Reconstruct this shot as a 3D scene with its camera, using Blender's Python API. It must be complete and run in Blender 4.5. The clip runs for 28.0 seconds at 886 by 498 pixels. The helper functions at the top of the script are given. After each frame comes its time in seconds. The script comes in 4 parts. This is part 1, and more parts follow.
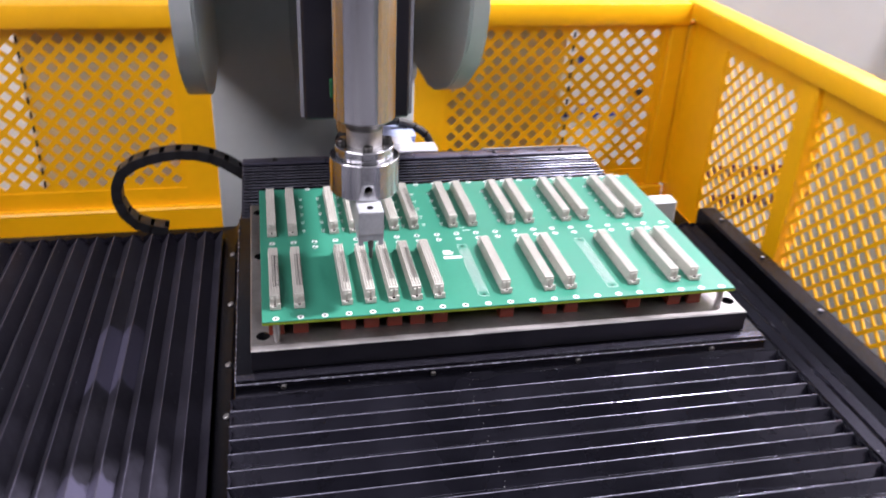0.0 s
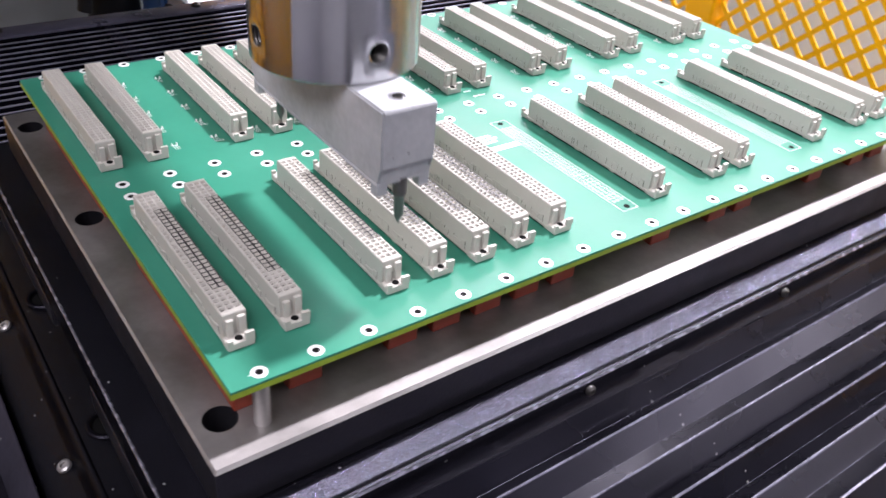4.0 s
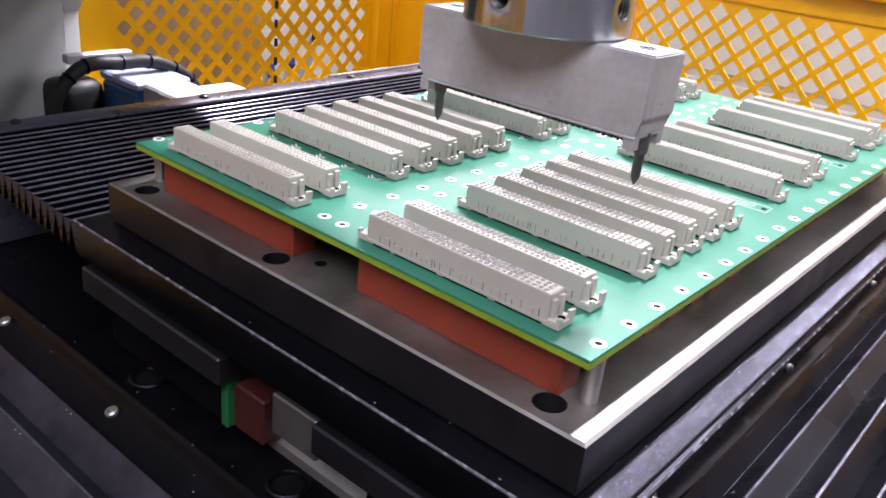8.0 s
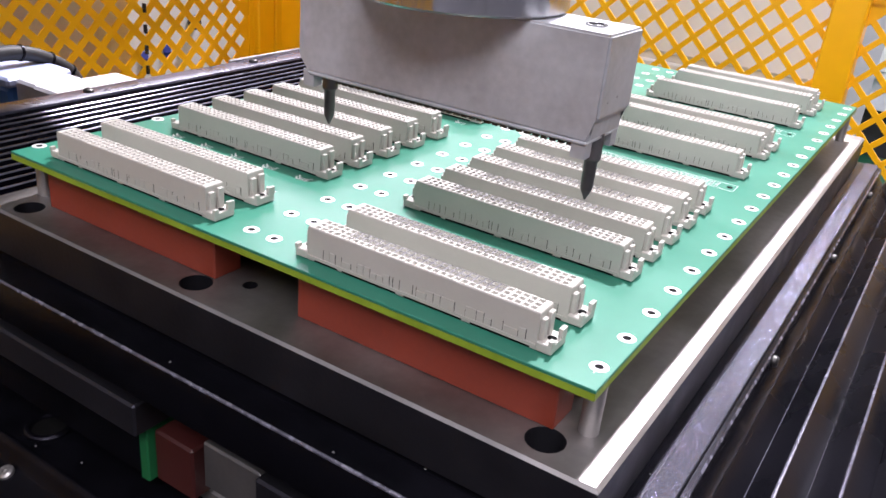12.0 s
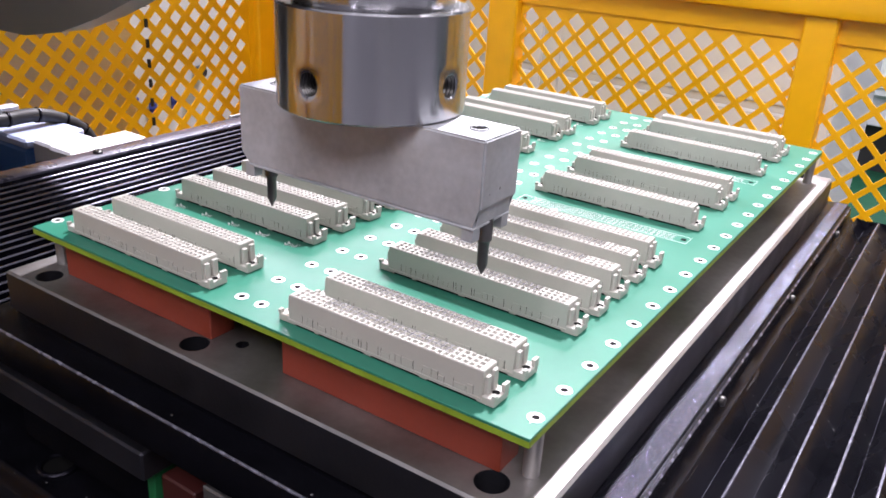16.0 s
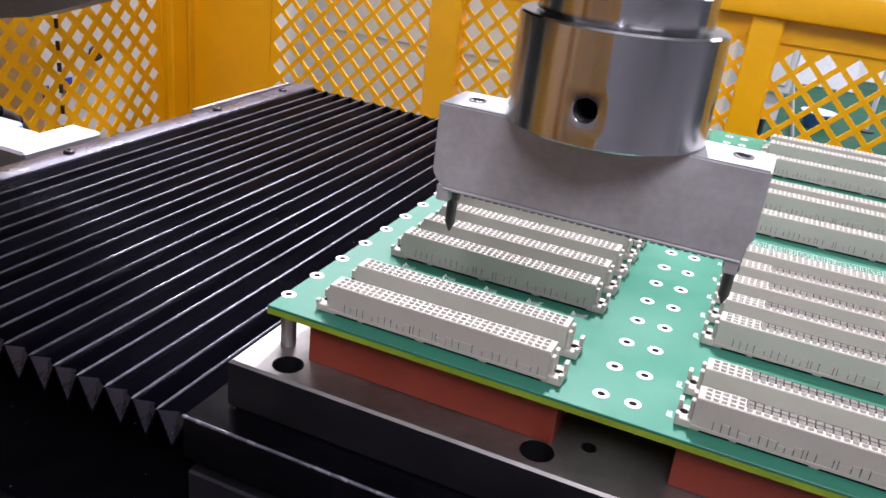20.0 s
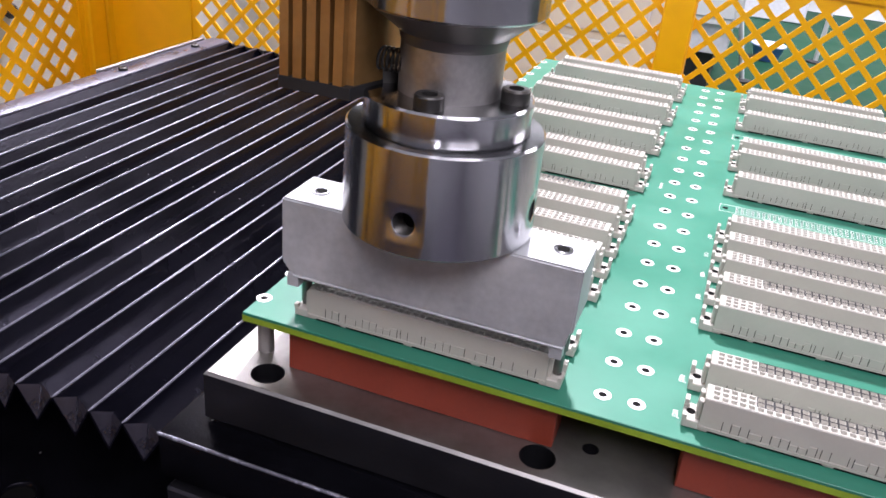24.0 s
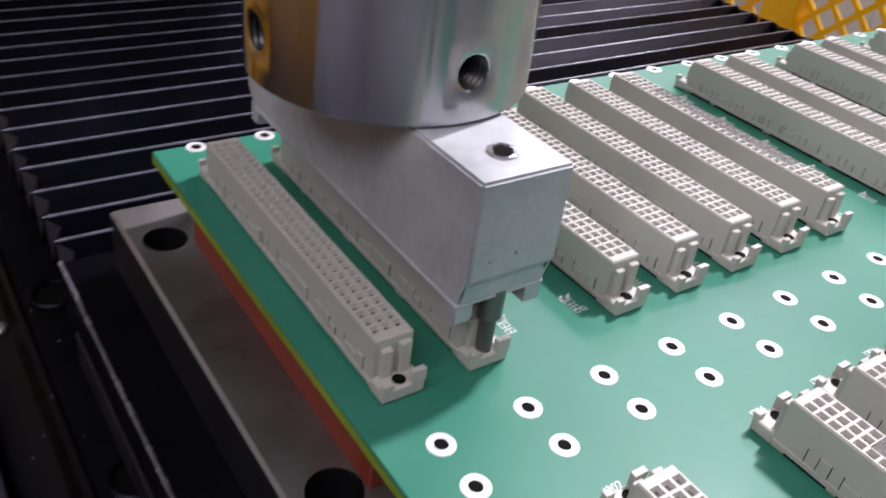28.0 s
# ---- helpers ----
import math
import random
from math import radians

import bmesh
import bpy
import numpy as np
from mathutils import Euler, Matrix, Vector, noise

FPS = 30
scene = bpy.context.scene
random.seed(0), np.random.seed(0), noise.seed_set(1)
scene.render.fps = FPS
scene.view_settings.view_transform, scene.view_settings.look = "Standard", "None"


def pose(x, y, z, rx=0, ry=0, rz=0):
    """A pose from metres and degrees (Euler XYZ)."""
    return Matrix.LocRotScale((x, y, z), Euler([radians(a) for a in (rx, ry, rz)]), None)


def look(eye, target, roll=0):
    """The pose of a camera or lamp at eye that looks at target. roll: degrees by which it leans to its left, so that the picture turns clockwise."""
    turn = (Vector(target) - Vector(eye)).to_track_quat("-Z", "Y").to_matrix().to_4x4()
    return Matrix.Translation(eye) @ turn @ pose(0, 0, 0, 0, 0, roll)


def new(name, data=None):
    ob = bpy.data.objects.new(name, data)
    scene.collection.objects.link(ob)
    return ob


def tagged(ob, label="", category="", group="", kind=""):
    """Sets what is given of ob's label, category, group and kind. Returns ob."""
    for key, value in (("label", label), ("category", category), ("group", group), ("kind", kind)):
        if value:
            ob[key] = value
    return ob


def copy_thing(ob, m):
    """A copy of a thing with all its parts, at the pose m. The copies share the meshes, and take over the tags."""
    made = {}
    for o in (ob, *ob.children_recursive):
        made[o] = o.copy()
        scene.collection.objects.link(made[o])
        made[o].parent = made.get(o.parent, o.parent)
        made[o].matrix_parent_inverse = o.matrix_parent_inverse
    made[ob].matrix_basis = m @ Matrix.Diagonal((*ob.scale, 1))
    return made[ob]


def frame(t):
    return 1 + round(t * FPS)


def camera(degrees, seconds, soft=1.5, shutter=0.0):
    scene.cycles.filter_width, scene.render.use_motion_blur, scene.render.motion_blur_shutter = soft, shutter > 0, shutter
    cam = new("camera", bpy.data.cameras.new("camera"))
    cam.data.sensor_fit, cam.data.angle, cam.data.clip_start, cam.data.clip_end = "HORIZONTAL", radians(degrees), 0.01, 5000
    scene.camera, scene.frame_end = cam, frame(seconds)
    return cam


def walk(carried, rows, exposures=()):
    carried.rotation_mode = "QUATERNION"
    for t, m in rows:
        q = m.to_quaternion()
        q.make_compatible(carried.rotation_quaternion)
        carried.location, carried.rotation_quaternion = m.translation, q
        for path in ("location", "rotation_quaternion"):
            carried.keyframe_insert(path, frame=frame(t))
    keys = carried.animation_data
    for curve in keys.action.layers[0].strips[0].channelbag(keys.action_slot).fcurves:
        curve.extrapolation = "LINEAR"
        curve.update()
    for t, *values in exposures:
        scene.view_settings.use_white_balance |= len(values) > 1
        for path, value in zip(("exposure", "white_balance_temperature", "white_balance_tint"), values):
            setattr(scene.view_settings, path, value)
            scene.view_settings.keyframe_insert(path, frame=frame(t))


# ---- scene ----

cam = camera(56.1, 28.0, soft=1.6, shutter=0.35)
PATH = [
    (0, pose(-0.0763, -0.6539, 0.3895, 61.32, -2.47, -11.45)),
    (0.5, pose(-0.0044, -0.5436, 0.3093, 59.2, -3.65, -4.2)),
    (1, pose(-0.02, -0.4511, 0.2646, 60.55, -4.3, -5.9)),
    (1.5, pose(-0.0369, -0.3834, 0.2103, 57.97, -5.61, -7.91)),
    (2, pose(-0.027, -0.3594, 0.19, 58.61, -3.33, -7.6)),
    (2.5, pose(-0.0265, -0.347, 0.1824, 59.31, -3.66, -8.5)),
    (4.5, pose(-0.1997, -0.2147, 0.1876, 56.36, -6.15, -43.93)),
    (5, pose(-0.2518, -0.1953, 0.1509, 61.05, -6.96, -48.33)),
    (5.5, pose(-0.2684, -0.1819, 0.1437, 62.82, -5.87, -51.43)),
    (6, pose(-0.2676, -0.1855, 0.138, 65.2, -6.23, -51.77)),
    (6.5, pose(-0.2698, -0.1915, 0.1403, 67.21, -5.27, -50.44)),
    (7, pose(-0.269, -0.1949, 0.1442, 67.35, -4.75, -50.58)),
    (7.5, pose(-0.2697, -0.1915, 0.145, 67.77, -4.89, -51.16)),
    (8, pose(-0.2534, -0.1654, 0.132, 66.01, -5.73, -49.13)),
    (8.5, pose(-0.2237, -0.1355, 0.1225, 65.62, -6.2, -54.01)),
    (9, pose(-0.2123, -0.1279, 0.1212, 65.6, -5.68, -54.99)),
    (9.5, pose(-0.2095, -0.1234, 0.1242, 65.22, -4.92, -55.71)),
    (10, pose(-0.2057, -0.1212, 0.1223, 65.21, -4.97, -56.2)),
    (10.5, pose(-0.204, -0.1214, 0.1222, 65.28, -5.01, -56.4)),
    (11, pose(-0.2044, -0.1219, 0.1218, 65.12, -4.91, -56.66)),
    (11.5, pose(-0.2026, -0.1226, 0.1212, 65.17, -5.12, -56.58)),
    (13.5, pose(-0.1969, -0.1219, 0.1247, 65.5, -4.53, -57.21)),
    (14, pose(-0.1972, -0.124, 0.1268, 65.45, -4.42, -57.17)),
    (14.5, pose(-0.1973, -0.1301, 0.128, 65.63, -4.19, -57.05)),
    (15, pose(-0.1985, -0.1374, 0.1321, 66.1, -4.06, -56.87)),
    (15.5, pose(-0.1998, -0.1479, 0.142, 66.48, -3.44, -56.81)),
    (16, pose(-0.2049, -0.1624, 0.151, 66.9, -3.19, -55.83)),
    (16.5, pose(-0.1993, -0.1616, 0.1542, 67.24, -3.01, -56.57)),
    (17, pose(-0.2002, -0.1343, 0.1491, 66.61, -4.14, -57.51)),
    (17.5, pose(-0.202, -0.0943, 0.1422, 64.05, -5.22, -57.25)),
    (18, pose(-0.2234, -0.0774, 0.1389, 64.52, -7.86, -58.68)),
    (18.5, pose(-0.2382, -0.066, 0.1406, 65.81, -7.5, -65.03)),
    (19, pose(-0.2429, -0.0579, 0.1442, 66.68, -7.06, -65.89)),
    (19.5, pose(-0.2438, -0.0475, 0.1438, 67.07, -6.93, -66.53)),
    (20, pose(-0.2429, -0.0472, 0.149, 66.35, -6.21, -66.23)),
    (20.5, pose(-0.2363, -0.05, 0.1465, 66.79, -6.4, -66.86)),
    (21, pose(-0.2334, -0.054, 0.1413, 66.5, -6.48, -67.89)),
    (21.5, pose(-0.2399, -0.0585, 0.1458, 63.73, -6.73, -68.18)),
    (23.5, pose(-0.2319, -0.0726, 0.1525, 62.36, -5.98, -69.5)),
    (24, pose(-0.223, -0.0748, 0.1561, 62.92, -5.12, -69.51)),
    (24.5, pose(-0.2008, -0.0743, 0.1583, 62.3, -5.42, -68.52)),
    (25, pose(-0.1607, -0.0748, 0.1408, 62.27, -6.35, -66.03)),
    (25.5, pose(-0.152, -0.0701, 0.135, 60.82, -6.29, -66.07)),
    (26, pose(-0.155, -0.0665, 0.1352, 60.12, -6.16, -66.06)),
    (26.5, pose(-0.1491, -0.0711, 0.1328, 59.66, -6.12, -66.24)),
    (27, pose(-0.1232, -0.0909, 0.1245, 59.56, -5.59, -58.46)),
    (27.5, pose(-0.0879, -0.1174, 0.1079, 59.64, -6.31, -45.35)),
    (28, pose(-0.0896, -0.1405, 0.1121, 56.15, -6.78, -33.9)),
]

walk(cam, PATH, exposures=[(0, -0.35), (1, -0.22), (2.5, -0.25), (5, -0.26), (7, -0.23), (9, -0.27), (15, -0.33), (17, -0.40), (20, -0.57), (24, -0.42), (26, -0.96), (28, -1.15)])

# ---- travel of the machine (metres; the press axis stands at x = 0, y = 0, the board's face at z = 0) ----
PITCH = 0.02032
J2_Y, J1_Y = 0.0602, 0.1928


def between(keys, t):
    for (t0, v0), (t1, v1) in zip(keys, keys[1:]):
        if t <= t1:
            return v0 + (v1 - v0) * max(0.0, t - t0) / (t1 - t0)
    return keys[-1][1]


SLOT = [(0, 4), (2.85, 4), (3.9, 3), (6.45, 3), (8.85, 1), (11.4, 1), (12.4, 0), (25.05, 0), (26.15, 1), (28, 1)]
CROSS = [(0, 0.0607), (15.6, 0.0607), (22.25, 0.1930), (28, 0.1930)]
LIFT = [(0, 43), (0.1, 38), (0.35, 9), (0.5, 4), (0.7, 2), (1.55, 2), (1.8, 9), (2.0, 20), (2.2, 27), (2.5, 40), (2.7, 43), (3.8, 43), (4.15, 14), (4.4, 10), (4.9, 3), (5.3, 2),
        (5.6, 4), (6.0, 14), (6.25, 28), (6.5, 39), (6.7, 43), (8.86, 43), (9.0, 35), (9.2, 21), (9.38, 9.5), (9.6, 8), (10.0, 4.5), (10.4, 2.2), (10.55, 2), (10.75, 8), (11.0, 23), (11.25, 36), (11.5, 43),
        (12.55, 43), (12.95, 8), (13.2, 2), (14.55, 2), (14.8, 8), (15.1, 24), (15.4, 40), (15.6, 43), (22.4, 43), (22.85, 6), (23.1, 1), (24.1, 1), (24.4, 10),
        (24.7, 28), (25.0, 41), (25.2, 43), (26.45, 43), (26.75, 24), (27.0, 6), (27.3, 3), (28, 0)]
TIMES = [0, 2.85, 3.1, 3.4, 3.65, 3.9, 6.45, 6.75, 7, 7.5, 8, 8.5, 8.85, 11.4, 11.65, 11.9, 12.15, 12.4, 15.6, 15.9, 16.5, 17, 17.5, 18, 19, 20, 21, 21.5, 22, 22.25,
         25.05, 25.3, 25.6, 25.9, 26.15, 28]


def slot_x(t):
    return between(SLOT, t) * PITCH


def cross_y(t):
    return between(CROSS, t)


# ---- light ----
world = bpy.data.worlds.new("world")
scene.world = world
world.use_nodes = True
world.node_tree.nodes["Background"].inputs[0].default_value = (0.85, 0.92, 1.0, 1)
world.node_tree.nodes["Background"].inputs[1].default_value = 0.25


def lamp(name, eye, target, sx, sy, power, colour=(1, 0.97, 0.93), spread=180):
    data = bpy.data.lights.new(name, "AREA")
    data.shape, data.size, data.size_y, data.energy, data.color = "RECTANGLE", sx, sy, power, colour
    data.spread = math.radians(spread)
    ob = new(name, data)
    ob.matrix_world = look(eye, target)
    return ob


COOL = (0.96, 0.895, 1.0)
lamp("ceiling_lamp_key", (1.93, 0.36, 2.90), (0, 0, 0), 0.15, 0.35, 410, COOL)
# unseen fills without fixtures, added to brighten backdrop, column and flanks
lamp("fill_light_back", (0.1, 1.9, 2.9), (0.1, 1.6, 0), 1.2, 0.30, 30, COOL)
lamp("fill_light_left", (-2.9, -0.4, 2.9), (0, 0.2, 0), 0.35, 1.4, 95, COOL)
lamp("fill_light_front", (-1.7, -1.8, 2.9), (0, 0.4, 0.1), 2.2, 1.6, 138, COOL)
# unseen low light, added for the sheen on plate and front pleats
lamp("sheen_light_bay", (3.2, 2.1, 1.55), (0.1, -0.2, 0), 2.0, 0.40, 30, COOL)
# unseen, added to brighten the hall's floor
lamp("hall_fill_far", (5.2, -1.2, 3.2), (5.8, -0.8, 0), 1.2, 0.6, 275, COOL, 100)
# unseen, added for the violet sheen on the front cover
lamp("sheen_light_side", (4.8, -3.3, 3.25), (3.4, -2.1, 0), 2.4, 1.4, 190, COOL, 150)
# unseen, added so that the hall's walls reflect brightly
lamp("hall_fill_aisle", (3.6, 1.9, 3.2), (4.4, 2.6, 0), 1.2, 0.6, 255, COOL)
# unseen, added for pale reflections on the side cover
lamp("sheen_light_aisle", (2.2, 2.6, 2.2), (0.6, 0.8, 0), 1.2, 0.30, 50, COOL)


# ---- materials ----
def material(name, colour, rough=0.5, metal=0.0, vary=0.12, scale=30.0, bump=0.0, bump_scale=200.0, rough_vary=0.08, coat=0.0, stretch=(1, 1, 1), spec=0.5, speck=0.0, speck_scale=130.0):
    m = bpy.data.materials.new(name)
    m.use_nodes = True
    nt = m.node_tree
    b = nt.nodes["Principled BSDF"]
    tex = nt.nodes.new("ShaderNodeTexCoord")
    mp = nt.nodes.new("ShaderNodeMapping")
    mp.inputs["Scale"].default_value = stretch
    nt.links.new(tex.outputs["Object"], mp.inputs["Vector"])
    n1 = nt.nodes.new("ShaderNodeTexNoise")
    n1.inputs["Scale"].default_value, n1.inputs["Detail"].default_value = scale, 6
    nt.links.new(mp.outputs[0], n1.inputs["Vector"])
    n2 = nt.nodes.new("ShaderNodeTexNoise")
    n2.inputs["Scale"].default_value, n2.inputs["Detail"].default_value = scale * 9, 3
    nt.links.new(mp.outputs[0], n2.inputs["Vector"])
    mixn = nt.nodes.new("ShaderNodeMath")
    mixn.operation = "MULTIPLY_ADD"
    nt.links.new(n2.outputs["Fac"], mixn.inputs[0])
    mixn.inputs[1].default_value = 0.35
    nt.links.new(n1.outputs["Fac"], mixn.inputs[2])
    ramp = nt.nodes.new("ShaderNodeMapRange")
    ramp.inputs["From Min"].default_value, ramp.inputs["From Max"].default_value = 0.42, 0.92
    ramp.inputs["To Min"].default_value, ramp.inputs["To Max"].default_value = 1 - vary, 1 + vary
    nt.links.new(mixn.outputs[0], ramp.inputs["Value"])
    col = nt.nodes.new("ShaderNodeVectorMath")
    col.operation = "SCALE"
    col.inputs[0].default_value = colour[:3]
    nt.links.new(ramp.outputs[0], col.inputs["Scale"])
    if speck:
        vo = nt.nodes.new("ShaderNodeTexVoronoi")
        vo.inputs["Scale"].default_value = speck_scale
        nt.links.new(tex.outputs["Object"], vo.inputs["Vector"])
        sep = nt.nodes.new("ShaderNodeSeparateColor")
        nt.links.new(vo.outputs["Color"], sep.inputs[0])
        few = nt.nodes.new("ShaderNodeMath")
        few.operation = "GREATER_THAN"
        few.inputs[1].default_value = 0.74 if speck_scale < 200 else 0.66
        nt.links.new(sep.outputs[0], few.inputs[0])
        near = nt.nodes.new("ShaderNodeMath")
        near.operation = "LESS_THAN"
        near.inputs[1].default_value = 0.085 if speck_scale < 200 else 0.26
        nt.links.new(vo.outputs["Distance"], near.inputs[0])
        both = nt.nodes.new("ShaderNodeMath")
        both.operation = "MULTIPLY"
        nt.links.new(few.outputs[0], both.inputs[0])
        nt.links.new(near.outputs[0], both.inputs[1])
        dust = nt.nodes.new("ShaderNodeMix")
        dust.data_type = "RGBA"
        nt.links.new(both.outputs[0], dust.inputs[0])
        nt.links.new(col.outputs[0], dust.inputs[6])
        dust.inputs[7].default_value = (speck, speck, speck, 1)
        nt.links.new(dust.outputs[2], b.inputs["Base Color"])
    else:
        nt.links.new(col.outputs[0], b.inputs["Base Color"])
    r2 = nt.nodes.new("ShaderNodeMapRange")
    r2.inputs["From Min"].default_value, r2.inputs["From Max"].default_value = 0.3, 0.7
    r2.inputs["To Min"].default_value, r2.inputs["To Max"].default_value = max(0.02, rough - rough_vary), min(1, rough + rough_vary)
    nt.links.new(n1.outputs["Fac"], r2.inputs["Value"])
    nt.links.new(r2.outputs[0], b.inputs["Roughness"])
    b.inputs["Metallic"].default_value = metal
    b.inputs["Specular IOR Level"].default_value = spec
    b.inputs["Coat Weight"].default_value = coat
    b.inputs["Coat Roughness"].default_value = 0.12
    if bump:
        n3 = nt.nodes.new("ShaderNodeTexNoise")
        n3.inputs["Scale"].default_value, n3.inputs["Detail"].default_value = bump_scale, 4
        nt.links.new(mp.outputs[0], n3.inputs["Vector"])
        bp = nt.nodes.new("ShaderNodeBump")
        bp.inputs["Strength"].default_value, bp.inputs["Distance"].default_value = bump, 0.001
        nt.links.new(n3.outputs["Fac"], bp.inputs["Height"])
        nt.links.new(bp.outputs[0], b.inputs["Normal"])
    return m


YELLOW = material("yellow_paint", (0.89, 0.455, 0.004), 0.36, vary=0.08, scale=6, bump=0.08, bump_scale=300)
GREEN = material("solder_mask", (0.028, 0.170, 0.110), 0.38, vary=0.08, scale=25, spec=0.33, coat=0.0, bump=0.02, bump_scale=900)
LAMINATE = material("laminate_edge", (0.20, 0.29, 0.02), 0.5, vary=0.2, scale=60)
IVORY = material("ivory_plastic", (0.405, 0.391, 0.348), 0.45, vary=0.05, scale=80, bump=0.04, bump_scale=1500)
MOUTH_SHADE = material("socket_shade", (0.060, 0.058, 0.054), 0.6, vary=0.1, scale=300)
CONTACT = material("contact_metal", (0.022, 0.022, 0.024), 0.34, metal=0.3, vary=0.3, scale=400)
SILVER = material("tinned_pad", (0.80, 0.80, 0.78), 0.32, metal=0.35, vary=0.06, scale=400)
SILK = material("silkscreen_white", (0.80, 0.82, 0.78), 0.6, vary=0.05, scale=300)
RECESS_SHADE = material("recess_shade", (0.004, 0.004, 0.004), 0.7, vary=0.3, scale=300, spec=0.05)
RED = material("red_fibre_board", (0.170, 0.024, 0.010), 0.6, vary=0.12, scale=70, bump=0.1, bump_scale=700)
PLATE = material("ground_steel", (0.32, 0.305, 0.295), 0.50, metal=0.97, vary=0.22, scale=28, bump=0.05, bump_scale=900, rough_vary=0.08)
PLATE_SIDE = material("near_black_steel", (0.007, 0.007, 0.008), 0.40, metal=0.0, vary=0.3, scale=40, bump=0.08, bump_scale=700)
BLACK = material("black_painted_steel", (0.0022, 0.0022, 0.0032), 0.19, vary=0.4, scale=60, bump=0.22, bump_scale=2600, rough_vary=0.03, spec=0.16, speck=0.16, speck_scale=190.0)
BELLOWS = material("black_bellows_cloth", (0.0014, 0.0014, 0.0030), 0.23, vary=0.5, scale=18, bump=0.10, bump_scale=500, rough_vary=0.07, spec=0.2, speck=0.15)
FRONTCLOTH = material("black_bellows_sheet", (0.0022, 0.0022, 0.0036), 0.28, vary=0.5, scale=18, bump=0.03, bump_scale=300, rough_vary=0.06, spec=0.19, speck=0.12)
# pale crease colours put the highlight lines of the folds into the cloth
CREASE = material("crease_glint", (0.09, 0.09, 0.115), 0.22, vary=0.7, scale=60, bump=0.03, bump_scale=700, spec=0.8)
LITCREASE = material("lit_crease_glint", (0.045, 0.043, 0.058), 0.42, vary=0.5, scale=60, bump=0.08, bump_scale=700, spec=0.5)
LEDGE = material("grainy_worn_steel", (0.060, 0.059, 0.078), 0.18, metal=0.9, vary=0.7, scale=1200, bump=0.35, bump_scale=3500, rough_vary=0.10)
# paler copy of the cover cloth, for the stronger light on the side cover
LITCLOTH = material("lit_bellows_cloth", (0.024, 0.023, 0.031), 0.40, vary=0.6, scale=18, bump=0.08, bump_scale=500, rough_vary=0.1, spec=0.22, speck=0.25)
# gusset webs coloured paler than the leaves for the light they catch
GUSSET = material("lit_gusset_cloth", (0.018, 0.017, 0.026), 0.30, vary=0.5, scale=90, bump=0.2, bump_scale=500, rough_vary=0.1, spec=0.6)
# pale metal colour for rubbed edges and the glint painted along them
EDGEGLINT = material("rubbed_edge_glint", (0.19, 0.19, 0.23), 0.24, metal=0.6, vary=0.5, scale=220, bump=0.3, bump_scale=1500, rough_vary=0.1)
RIDGE = material("ridge_glint", (0.100, 0.100, 0.125), 0.22, vary=0.5, scale=60, bump=0.10, bump_scale=700, rough_vary=0.06, spec=0.8, coat=0.5)
CHROME = material("turned_steel", (0.49, 0.49, 0.505), 0.20, metal=1.0, vary=0.12, scale=25, bump=0.0, rough_vary=0.04, stretch=(1, 1, 0.15))
_p = CHROME.node_tree.nodes["Principled BSDF"]
_t = CHROME.node_tree.nodes.new("ShaderNodeTangent")
_t.direction_type, _t.axis = "RADIAL", "Z"
CHROME.node_tree.links.new(_t.outputs[0], _p.inputs["Tangent"])
_p.inputs["Anisotropic"].default_value, _p.inputs["Anisotropic Rotation"].default_value = 0.90, 0.25
NECKSTEEL = material("worn_steel", (0.36, 0.35, 0.34), 0.42, metal=0.9, vary=0.3, scale=60, bump=0.05, bump_scale=900, rough_vary=0.1)
ALU = material("milled_aluminium", (0.405, 0.42, 0.435), 0.46, metal=0.30, vary=0.22, scale=45, bump=0.10, bump_scale=350, rough_vary=0.10, speck=0.17, speck_scale=170.0)
DARKSTEEL = material("dark_steel", (0.07, 0.068, 0.065), 0.38, metal=0.8, vary=0.25, scale=80)
BRONZE = material("bronze_anodised", (0.34, 0.20, 0.075), 0.32, metal=0.75, vary=0.25, scale=40)
CAST = material("grey_green_paint", (0.44, 0.47, 0.46), 0.42, vary=0.06, scale=10, bump=0.05, bump_scale=250)
BLUE = material("blue_plastic", (0.06, 0.16, 0.42), 0.4, vary=0.1, scale=40)
PALEBLUE = material("pale_blue", (0.40, 0.46, 0.66), 0.4, vary=0.06, scale=40)
GREYPAINT = material("light_grey_metal", (0.55, 0.56, 0.60), 0.4, metal=0.2, vary=0.08, scale=40)
CHAIN = material("chain_plastic", (0.014, 0.014, 0.016), 0.38, vary=0.25, scale=60, bump=0.05)
RUBBER = material("black_plastic", (0.009, 0.009, 0.010), 0.58, vary=0.25, scale=60, bump=0.05)
SEALGREEN = material("green_seal", (0.008, 0.095, 0.030), 0.45, vary=0.1)
SEALRED = material("red_seal", (0.038, 0.006, 0.005), 0.5, vary=0.1)
WHITEWALL = material("white_panel", (0.50, 0.525, 0.525), 0.55, vary=0.04, scale=3)
BEIGE = material("beige_board", (0.82, 0.73, 0.63), 0.7, vary=0.08, scale=8)
FLOORGREEN = material("green_floor_paint", (0.004, 0.036, 0.018), 0.60, vary=0.2, scale=3, spec=0.14)
FLOORGREY = material("pale_bounce_floor", (0.34, 0.34, 0.36), 0.35, vary=0.12, scale=3)
WALLGREY = material("grey_wall_paint", (0.14, 0.14, 0.16), 0.6, vary=0.05, scale=3)
